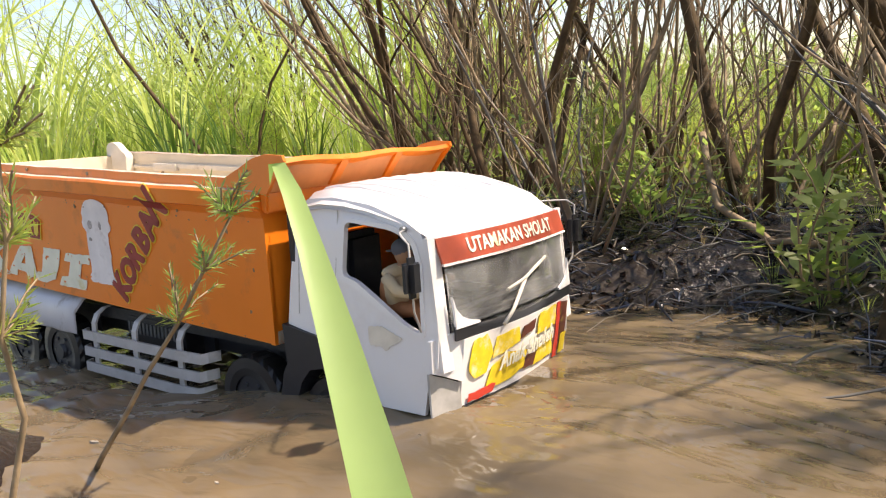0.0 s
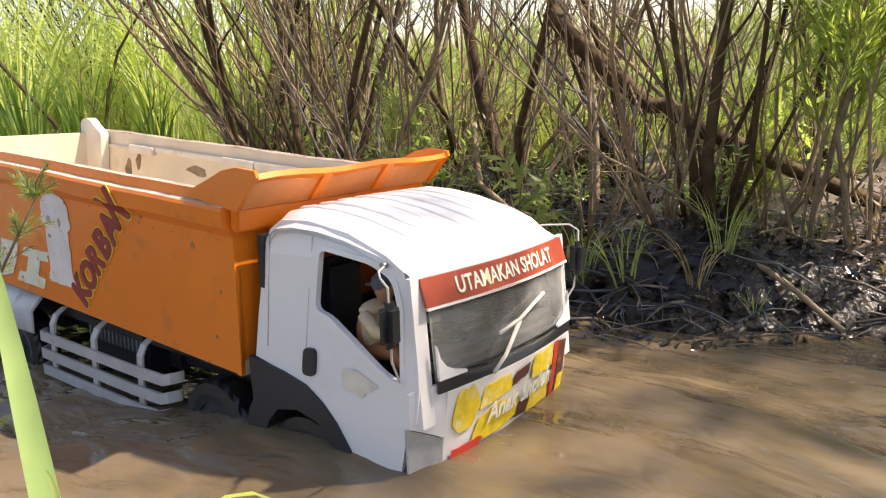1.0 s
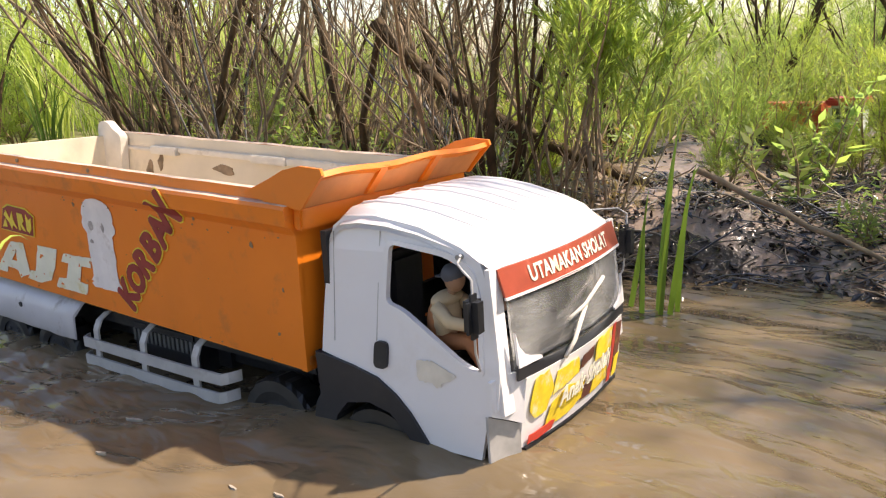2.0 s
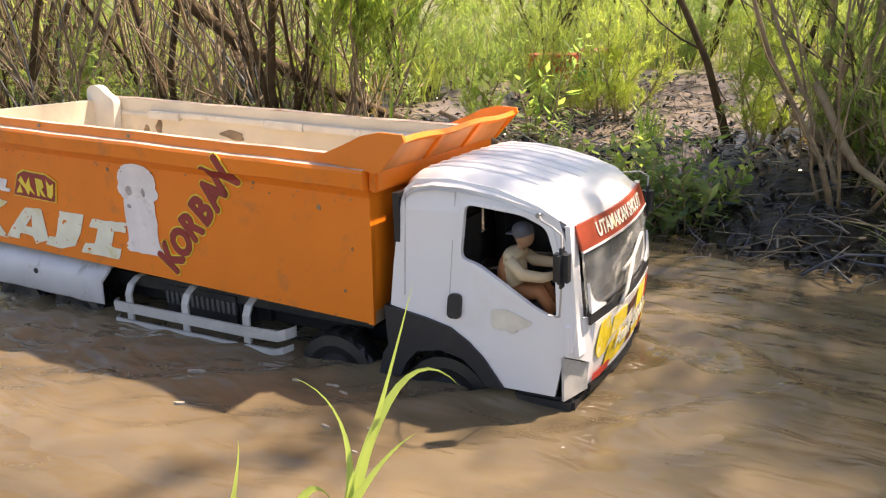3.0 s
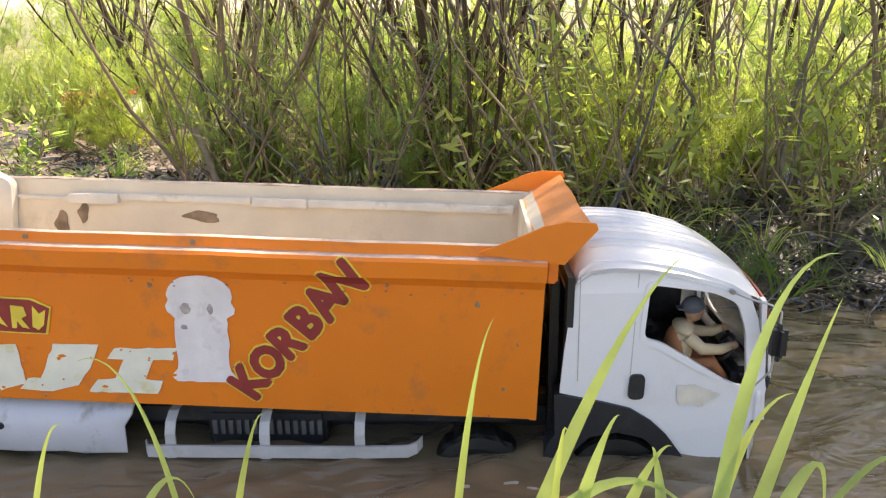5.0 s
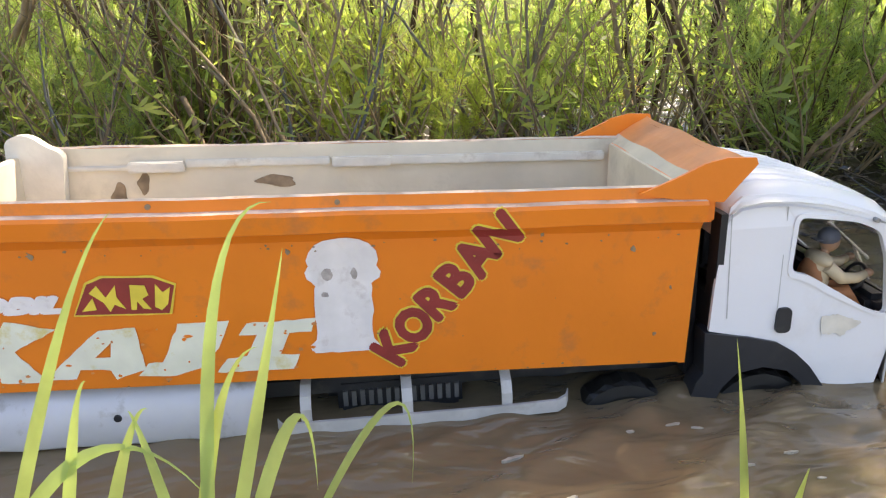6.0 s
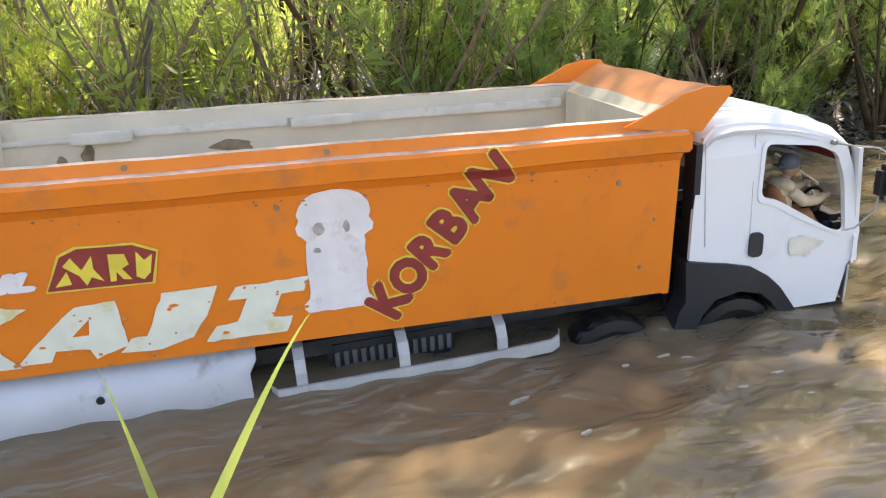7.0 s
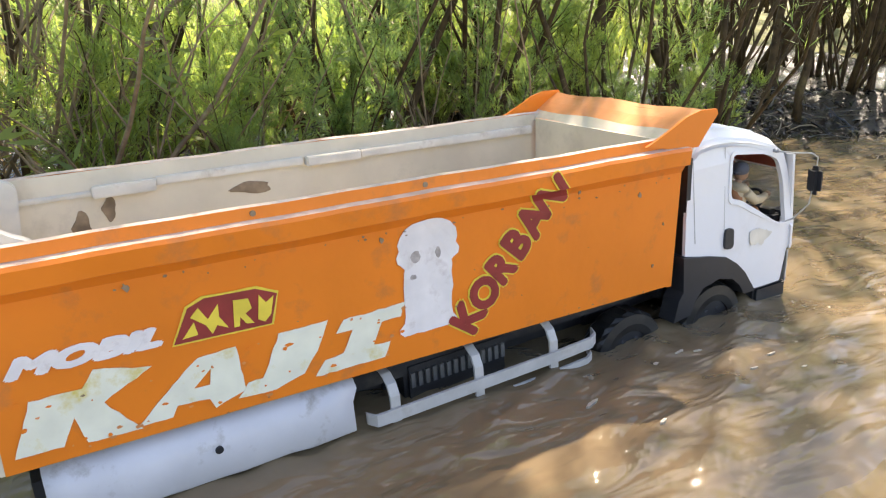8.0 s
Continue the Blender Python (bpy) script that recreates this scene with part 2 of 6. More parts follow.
def mud_mat():
    """Wet mud: black and glossy low on the bank, paler and drier on the flats."""
    m = bpy.data.materials.new("wet_mud")
    m.use_nodes = True
    nt = m.node_tree
    b = nt.nodes["Principled BSDF"]
    co = nt.nodes.new("ShaderNodeTexCoord")
    n = nt.nodes.new("ShaderNodeTexNoise")
    n.inputs["Scale"].default_value = 3.0
    n.inputs["Detail"].default_value = 8
    nt.links.new(co.outputs["Object"], n.inputs["Vector"])
    ramp = nt.nodes.new("ShaderNodeValToRGB")
    e = ramp.color_ramp.elements
    e[0].position, e[1].position = 0.36, 0.68
    e[0].color, e[1].color = (0.011, 0.009, 0.008, 1), (0.064, 0.050, 0.038, 1)
    nt.links.new(n.outputs["Fac"], ramp.inputs["Fac"])
    nt.links.new(ramp.outputs["Color"], b.inputs["Base Color"])
    r = nt.nodes.new("ShaderNodeMapRange")
    r.inputs["From Min"].default_value, r.inputs["From Max"].default_value = 0.4, 0.7
    r.inputs["To Min"].default_value, r.inputs["To Max"].default_value = 0.14, 0.5
    nt.links.new(n.outputs["Fac"], r.inputs["Value"])
    nt.links.new(r.outputs[0], b.inputs["Roughness"])
    prev = None
    for scale, dist in ((14, 0.02), (60, 0.008)):
        k = nt.nodes.new("ShaderNodeTexNoise")
        k.inputs["Scale"].default_value = scale
        k.inputs["Detail"].default_value = 6
        nt.links.new(co.outputs["Object"], k.inputs["Vector"])
        bp = nt.nodes.new("ShaderNodeBump")
        bp.inputs["Strength"].default_value = 0.9
        bp.inputs["Distance"].default_value = dist
        nt.links.new(k.outputs["Fac"], bp.inputs["Height"])
        if prev:
            nt.links.new(prev.outputs[0], bp.inputs["Normal"])
        prev = bp
    nt.links.new(prev.outputs[0], b.inputs["Normal"])
    return m


FOAM = mat("pale_foam", (0.40, 0.35, 0.28), 0.5, vary=0.2, scale=200, bump=0.001, bump_scale=300)
MUD = mud_mat()
CLEARING = mat("pale_drying_mud", (0.23, 0.175, 0.140), 0.24, vary=0.4, scale=9, bump=0.012, bump_scale=30, stain=(0.05, 0.042, 0.034), stain_scale=5, stain_amount=0.95)
TURF = mat("green_brown_ground", (0.15, 0.15, 0.055), 0.85, vary=0.45, scale=14, bump=0.02, bump_scale=24, stain=(0.05, 0.038, 0.024), stain_scale=5, stain_amount=0.8)
BLADE_SOFT = leaf_mat("pale_soft_blade", (0.33, 0.47, 0.18), 0.45, 0.08)


# ---- mesh helpers ----
def smoothstep(a, b, v):
    s = min(1.0, max(0.0, (v - a) / (b - a)))
    return s * s * (3 - 2 * s)


def mesh_from(name, bm, materials, smooth=False):
    me = bpy.data.meshes.new(name)
    bmesh.ops.recalc_face_normals(bm, faces=bm.faces)
    bm.to_mesh(me)
    bm.free()
    for m in materials if isinstance(materials, (list, tuple)) else [materials]:
        me.materials.append(m)
    if smooth:
        for p in me.polygons:
            p.use_smooth = True
    return me


def part(name, bm, material, parent, label="", smooth=False):
    ob = new(name, mesh_from(name, bm, material, smooth))
    ob.parent = parent
    if label:
        ob["label"] = label
    return ob


def box(bm, x0, x1, y0, y1, z0, z1, bevel=0.0, mi=0, m=None):
    vs = [bm.verts.new((x, y, z)) for x in (x0, x1) for y in (y0, y1) for z in (z0, z1)]
    fs = [bm.faces.new([vs[i] for i in q]) for q in ((0, 1, 3, 2), (4, 6, 7, 5), (0, 4, 5, 1), (2, 3, 7, 6), (0, 2, 6, 4), (1, 5, 7, 3))]
    for f in fs:
        f.material_index = mi
    if m is not None:
        bmesh.ops.transform(bm, matrix=m, verts=vs)
    if bevel:
        es = list({e for f in fs for e in f.edges})
        bmesh.ops.bevel(bm, geom=es, offset=bevel, segments=2, affect="EDGES", material=-1)


def tube(bm, pts, radii, seg=8, mi=0, caps=True):
    """A round bar along points, with one radius or a radius for each point."""
    pts = [Vector(p) for p in pts]
    if not isinstance(radii, (list, tuple)):
        radii = [radii] * len(pts)
    rings, side = [], None
    for i, p in enumerate(pts):
        d = (pts[min(i + 1, len(pts) - 1)] - pts[max(i - 1, 0)]).normalized()
        if side is None:
            side = d.orthogonal().normalized()
        side = (side - d * side.dot(d)).normalized()
        other = d.cross(side)
        rings.append([bm.verts.new(p + (side * math.cos(a) + other * math.sin(a)) * radii[i]) for a in [2 * math.pi * k / seg for k in range(seg)]])
    for a, b in zip(rings, rings[1:]):
        for k in range(seg):
            f = bm.faces.new((a[k], a[(k + 1) % seg], b[(k + 1) % seg], b[k]))
            f.material_index, f.smooth = mi, True
    if caps:
        for r in (rings[0], rings[-1]):
            bm.faces.new(r).material_index = mi


def plate(bm, loops, to3, thick, mi=0):
    """A flat plate with holes: loops of (u, v), the first one the outline; to3(u, v, w) places it, w from 0 to thick."""
    rings = [[[bm.verts.new(to3(u, v, w)) for u, v in lp] for lp in loops] for w in (0.0, thick)]
    for ring in rings:
        es = []
        for lp in ring:
            for a, b in zip(lp, lp[1:] + lp[:1]):
                es.append(bm.edges.get((a, b)) or bm.edges.new((a, b)))
        got = bmesh.ops.triangle_fill(bm, use_beauty=True, use_dissolve=False, edges=es)
        for g in got["geom"]:
            if isinstance(g, bmesh.types.BMFace):
                g.material_index = mi
    for lo, hi in zip(*rings):
        n = len(lo)
        for i in range(n):
            bm.faces.new((lo[i], lo[(i + 1) % n], hi[(i + 1) % n], hi[i])).material_index = mi


def rounded(points, r, seg=4):
    """A closed outline with its corners rounded."""
    out, n = [], len(points)
    for i, p in enumerate(points):
        p, a, b = Vector(p), Vector(points[i - 1]), Vector(points[(i + 1) % n])
        da, db = a - p, b - p
        k = min(r, da.length * 0.45, db.length * 0.45)
        s, e = p + da.normalized() * k, p + db.normalized() * k
        for j in range(seg + 1):
            t = j / seg
            out.append(tuple(s * (1 - t) ** 2 + p * 2 * t * (1 - t) + e * t * t))
    return out


def jag(points, amount, seed):
    """An outline with a hand-cut, peeling edge."""
    rnd, out = random.Random(seed), []
    for a, b in zip(points, points[1:] + points[:1]):
        n = max(1, int(math.hypot(b[0] - a[0], b[1] - a[1]) / 0.006))
        for i in range(n):
            t = i / n
            out.append((a[0] + (b[0] - a[0]) * t + rnd.uniform(-amount, amount), a[1] + (b[1] - a[1]) * t + rnd.uniform(-amount, amount)))
    return out


def empty(name, label, category, group=""):
    return tagged(new(name), label, category, group)


# ---- the ground and the creek ----
WATER_Z = -0.042
FAR_BANK = ((-60, -6.0), (-6, -1.6), (-4.0, -0.35), (-3.2, 0.18), (-2.65, 0.48), (-2.2, 0.60), (-1.75, 0.53), (-1.62, 0.62), (-1.45, 0.55), (-1.30, 0.45), (-1.18, 0.47), (-1.05, 0.60), (-0.9, 0.60), (-0.8, 0.67), (-0.6, 0.62), (-0.35, 0.46), (-0.2, 0.43), (0.0, 0.40), (0.25, 0.37), (0.5, 0.36), (1.0, 0.40), (1.8, 0.45), (2.2, 0.58), (2.45, 0.56), (2.64, 0.48), (2.8, 0.25), (3.1, -0.2), (3.8, -0.9), (60, -1.2))
NEAR_BANK = ((-60, -9.0), (-6, -3.2), (-4, -1.6), (-3, -0.75), (-2.35, -0.13), (-2.12, -0.03), (-1.94, -0.02), (-1.72, -0.22), (-1.3, -0.34), (-0.5, -0.42), (2.4, -0.45), (3.8, -1.6), (60, -3.0))


def along(table, x):
    return float(np.interp(x, [p[0] for p in table], [p[1] for p in table]))


def ground_height(x, y):
    d = max(y - along(FAR_BANK, x), along(NEAR_BANK, x) - y)
    d += 0.05 * noise.noise((x * 5, y * 5, 0)) + 0.02 * noise.noise((x * 17, y * 17, 3))
    if d < 0:
        return WATER_Z - 0.12 * smoothstep(0, 0.12, -d) - 0.004
    lumps = 0.022 * noise.noise((x * 9, y * 9, 1)) + 0.012 * noise.noise((x * 24, y * 24, 2))
    clear = smoothstep(0.55, 0.25, math.hypot((x + 0.72) / 0.75, (y - 1.25) / 1.0))
    near = smoothstep(-0.2, -0.5, y)
    rise = 0.075 * smoothstep(0, 0.22, d) * (1 - 0.6 * clear) * (1 - 0.7 * near)
    return WATER_Z - 0.004 + rise + lumps * smoothstep(0, 0.1, d) * (1 - 0.5 * clear) + 0.02 * min(d, 3.0)


def axis(fine0, fine1, step, far):
    mid = list(np.arange(fine0, fine1 + step / 2, step))
    out = [step * 2 ** k for k in range(1, 16) if step * 2 ** k < far]
    return [fine0 - v for v in reversed(out)] + mid + [fine1 + v for v in out]


def build_ground():
    xs, ys = axis(-3.2, 3.4, 0.03, 900), axis(-0.9, 2.4, 0.03, 900)
    verts = [(x, y, ground_height(x, y) if abs(x) < 9 and abs(y) < 9 else 0.02) for y in ys for x in xs]
    w = len(xs)
    faces = [(j * w + i, j * w + i + 1, (j + 1) * w + i + 1, (j + 1) * w + i) for j in range(len(ys) - 1) for i in range(w - 1)]
    me = bpy.data.meshes.new("ground")
    me.from_pydata(verts, [], faces)
    me.materials.append(MUD)
    me.materials.append(CLEARING)
    me.materials.append(TURF)
    for p in me.polygons:
        p.use_smooth = True
        c = p.center
        k = math.hypot((c.x + 0.75) / 0.5, (c.y - 1.3) / 0.62) + 0.35 * noise.noise((c.x * 7, c.y * 7, 5))
        if k < 1:
            p.material_index = 1
        elif c.y + 0.3 * noise.noise((c.x * 3, c.y * 3, 9)) > 1.35 or c.y < -1.2 or c.x > 3.2 or c.x < -2.9:
            p.material_index = 2
    return tagged(new("ground", me), "black wet mud banks and a paler trodden mud clearing", "ground", kind="structure")


def build_water():
    xs, ys = np.arange(-7.0, 4.6, 0.03), np.arange(-1.6, 1.2, 0.03)
    w = len(xs)
    verts = [(x, y, WATER_Z + 0.0028 * noise.noise((x * 6, y * 11, 7)) + 0.0014 * noise.noise((x * 19, y * 26, 8))) for y in ys for x in xs]
    faces = [(j * w + i, j * w + i + 1, (j + 1) * w + i + 1, (j + 1) * w + i) for j in range(len(ys) - 1) for i in range(w - 1)]
    me = bpy.data.meshes.new("water")
    me.from_pydata(verts, [], faces)
    me.materials.append(WATER)
    for p in me.polygons:
        p.use_smooth = True
    return tagged(new("water", me), "silty brown creek water with ripples", "water", kind="structure")


build_ground()
build_water()

# ---- the toy dump truck; x ahead, y towards the far bank, z up, from the lower front corner of its load bed ----
WIDE = 0.222
truck = empty("toy_dump_truck", "orange and white toy dump truck wading through muddy water", "toy truck")


def flare(z):
    """How far a bed side leans out at a height."""
    return 0.045 * z


def build_bed():
    bm = bmesh.new()
    L = 0.612
    # inner lining and outer skin of the long sides, floor, front and tail
    for s in (0, 1):
        def at(x, out, z, s=s):
            y = -flare(z) - out
            return (x, y if s == 0 else WIDE - y, z)
        prof = [(0.0, 0.0), (0.0, 0.120), (0.004, 0.127), (0.010, 0.129), (0.011, 0.143), (0.009, 0.146), (0.001, 0.147), (0.0, 0.156), (-0.004, 0.157), (-0.006, 0.155)]
        n = 24
        rows = []
        for i in range(n + 1):
            x = -L * i / n
            sag = 0.0003 * math.sin(i * 1.9) + 0.0004 * math.sin(i * 0.7)
            rows.append([bm.verts.new(at(x, o + (sag if z > 0.14 else 0), z + (sag if z > 0.12 else 0))) for o, z in prof])
        for a, b in zip(rows, rows[1:]):
            for k in range(len(prof) - 1):
                # ledge and rim tops are pale: wear plus their sunlit line, painted in
                f = bm.faces.new((a[k], a[k + 1], b[k + 1], b[k]))
                f.material_index = 2 if k in (5, 7, 8) else 0
        # lining
        inner = [[bm.verts.new(at(-L * i / n, -0.006, z)) for z in (0.155, 0.148, 0.012)] for i in range(n + 1)]
        for a, b in zip(inner, inner[1:]):
            for k in range(2):
                bm.faces.new((a[k], a[k + 1], b[k + 1], b[k])).material_index = 1
        for rw, inn in ((rows[0], inner[0]), (rows[-1], inner[-1])):
            bm.faces.new(rw + inn[1:]).material_index = 0
    # rolled lower edge, floor, front wall, tailgate
    box(bm, -L, 0, 0.004, WIDE - 0.004, -0.001, 0.012, 0, 1)
    box(bm, -0.006, 0.0, 0.0, WIDE, -0.001, 0.150, 0, 0)
    box(bm, -0.010, -0.0061, 0.005, WIDE - 0.005, 0.012, 0.150, 0, 1)
    box(bm, -L - 0.004, -L + 0.004, 0.0, WIDE, 0.0, 0.150, 0.001, 1)
    return part("load_bed", bm, [ORANGE, CREAM, EDGE_WORN_LIT], truck, "orange painted dump bed with a cream lining and scuffed rims coloured as sunlit")


bed = build_bed()
bed.matrix_basis = pose(0, 0, 0, 0, 2.2, 0)


def bed_details():
    # bumped-out ledge across the front and its two ribs
    bm = bmesh.new()
    box(bm, 0.0, 0.010, -0.008, WIDE + 0.008, 0.126, 0.146, 0.002)
    part("front_ledge", bm, ORANGE, bed)
    bm = bmesh.new()
    plate(bm, [[(0.009, 0.145), (0.0125, 0.145), (0.0325, 0.1725), (0.029, 0.1725)]], lambda u, v, w: (u, -0.006 + w, v), WIDE + 0.012)
    board = part("visor_board", bm, ORANGE_WORN, bed, "worn orange board under the visor")
    for y in (0.070, 0.148):
        bm = bmesh.new()
        plate(bm, [[(0.0126, 0.146), (0.0165, 0.146), (0.0365, 0.1725), (0.0326, 0.1725)]], lambda u, v, w, y=y: (u, y - 0.005 + w, v), 0.010)
        part("rib", bm, ORANGE, board)
    # flared visor above the front wall
    bm = bmesh.new()
    n, prof = 10, [(-0.008, 0.148), (0.004, 0.158), (0.018, 0.167), (0.034, 0.176)]
    grid = [[bm.verts.new((x, -0.010 + (WIDE + 0.020) * j / n, z + 0.0012 * math.sin(j * 1.3))) for x, z in prof] for j in range(n + 1)]
    under = [[bm.verts.new((x + 0.003, -0.010 + (WIDE + 0.020) * j / n, z - 0.004 + 0.0012 * math.sin(j * 1.3))) for x, z in prof] for j in range(n + 1)]
    for g, inside in ((grid, True), (under, False)):
        for a, b in zip(g, g[1:]):
            for k in range(3):
                bm.faces.new((a[k], a[k + 1], b[k + 1], b[k])).material_index = (2, 1, 1)[k] if inside else 0
    for j in range(n):
        bm.faces.new((grid[j][3], grid[j + 1][3], under[j + 1][3], under[j][3])).material_index = 0
    part("visor", bm, [ORANGE, ORANGE_WORN, CREAM], bed, "flared orange visor with worn paint")
    for y in (-0.012, WIDE + 0.009):
        bm = bmesh.new()
        out = [(-0.055, 0.152), (-0.040, 0.158), (-0.022, 0.166), (-0.004, 0.175), (0.014, 0.1795), (0.037, 0.179), (0.039, 0.174), (0.022, 0.154), (0.014, 0.144), (-0.02, 0.146)]
        plate(bm, [out], lambda u, v, w, y=y: (u, y + w, v), 0.003)
        part("visor_gusset", bm, ORANGE, bed)
    # ears at the tail corners
    for y in (0.002, WIDE - 0.014):
        bm = bmesh.new()
        out = rounded([(-0.622, 0.05), (-0.620, 0.166), (-0.607, 0.172), (-0.594, 0.170), (-0.582, 0.160), (-0.566, 0.153), (-0.575, 0.05)], 0.008)
        plate(bm, [out], lambda u, v, w, y=y: (u, y + w, v), 0.012)
        part("tail_ear", bm, CREAM_STRIP, bed, "rounded cream corner post with a bolt hole")
    # strips nailed along the inside of the far wall
    for x0, x1, z0, z1, t in ((-0.60, -0.505, 0.132, 0.137, 0.003), (-0.508, -0.452, 0.130, 0.141, 0.008), (-0.452, -0.305, 0.134, 0.142, 0.004), (-0.303, -0.242, 0.132, 0.142, 0.008), (-0.242, -0.015, 0.133, 0.142, 0.006)):
        bm = bmesh.new()
        box(bm, x0, x1, WIDE + flare(0.135) - 0.006 - t, WIDE + flare(0.135) - 0.004, z0, z1, 0.0012)
        part("lining_strip", bm, CREAM_STRIP, bed)
    for x, z, rx, rz in ((-0.36, 0.118, 0.020, 0.006), (-0.495, 0.118, 0.006, 0.010), (-0.52, 0.105, 0.008, 0.012)):
        bm = bmesh.new()
        pts = [(x + rx * math.cos(a) * (1 + 0.25 * math.sin(3 * a + x * 40)), z + rz * math.sin(a) * (1 + 0.3 * math.cos(2 * a + x * 30))) for a in [i * math.pi / 9 for i in range(18)]]
        plate(bm, [pts], lambda u, v, w: (u, WIDE + flare(v) - 0.0068 + w, v), 0.0012)
        part("scrape", bm, RUST, bed, "dark rusty scrape in the lining")
    # bolts on the rim and small dents
    rnd = random.Random(4)
    for x in (-0.43, -0.29):
        bm = bmesh.new()
        tube(bm, [(x, -flare(0.15) + 0.001, 0.1515), (x, -flare(0.15) - 0.002, 0.1515)], 0.0022, 8)
        part("rim_bolt", bm, RUST, bed)
    for x, z in ((-0.02, 0.07), (-0.055, 0.105), (-0.13, 0.120), (-0.03, 0.028), (-0.52, 0.115), (-0.33, 0.112)):
        bm = bmesh.new()
        r = rnd.uniform(0.0009, 0.0022)
        pts = [(x + r * math.cos(a) * rnd.uniform(0.6, 1.4), z + 1.4 * r * math.sin(a) * rnd.uniform(0.6, 1.4)) for a in [i * math.pi / 4 for i in range(8)]]
        plate(bm, [pts], lambda u, v, w: (u, -flare(v) - 0.0003 - w, v), 0.0006)
        part("paint_chip", bm, RUST, bed)


bed_details()


def skin(z):
    """How far the near side's skin stands out at a height, ledge included."""
    return flare(z) + float(np.interp(z, (0.120, 0.127, 0.129, 0.146), (0.0, 0.004, 0.0105, 0.0112)))


def side_mark(name, loops, mtl, lift=0.0006, label="", thick=0.0006):
    """A painted mark on the near side of the bed."""
    bm = bmesh.new()
    for lp in loops:
        plate(bm, lp if isinstance(lp[0], list) else [lp], lambda u, v, w: (u, -skin(v) - lift - w, v), thick)
    return part(name, bm, mtl, bed, label)


def letter_shape(text, size, offset=0.0, shear=0.0):
    """Outline mesh of built-in lettering, centred, as a bmesh in the xy plane."""
    cu = bpy.data.curves.new("lettering", "FONT")
    cu.body, cu.size, cu.offset, cu.shear = text, size, offset, shear
    cu.align_x, cu.align_y, cu.extrude, cu.resolution_u = "CENTER", "CENTER", 0.0003, 3
    ob = bpy.data.objects.new("lettering", cu)
    scene.collection.objects.link(ob)
    me = bpy.data.meshes.new_from_object(ob.evaluated_get(bpy.context.evaluated_depsgraph_get()))
    bm = bmesh.new()
    bm.from_mesh(me)
    bpy.data.objects.remove(ob)
    bpy.data.meshes.remove(me)
    bpy.data.curves.remove(cu)
    return bm


def fat_letter(ch, size, fat, shear=0.0):
    """A bold letter: its outline thickened all round."""
    bm = letter_shape(ch, size, 0.0, shear)
    whole = bmesh.new()
    me = bpy.data.meshes.new("letter")
    bm.to_mesh(me)
    bm.free()
    for k in range(9):
        a = k * math.pi / 4
        before = len(whole.verts)
        whole.from_mesh(me)
        whole.verts.ensure_lookup_table()
        off = Vector((fat * math.cos(a), fat * math.sin(a), 0.00004 * k)) if k < 8 else Vector((0, 0, 0.0004))
        bmesh.ops.translate(whole, vec=off, verts=whole.verts[before:])
    bpy.data.meshes.remove(me)
    return whole


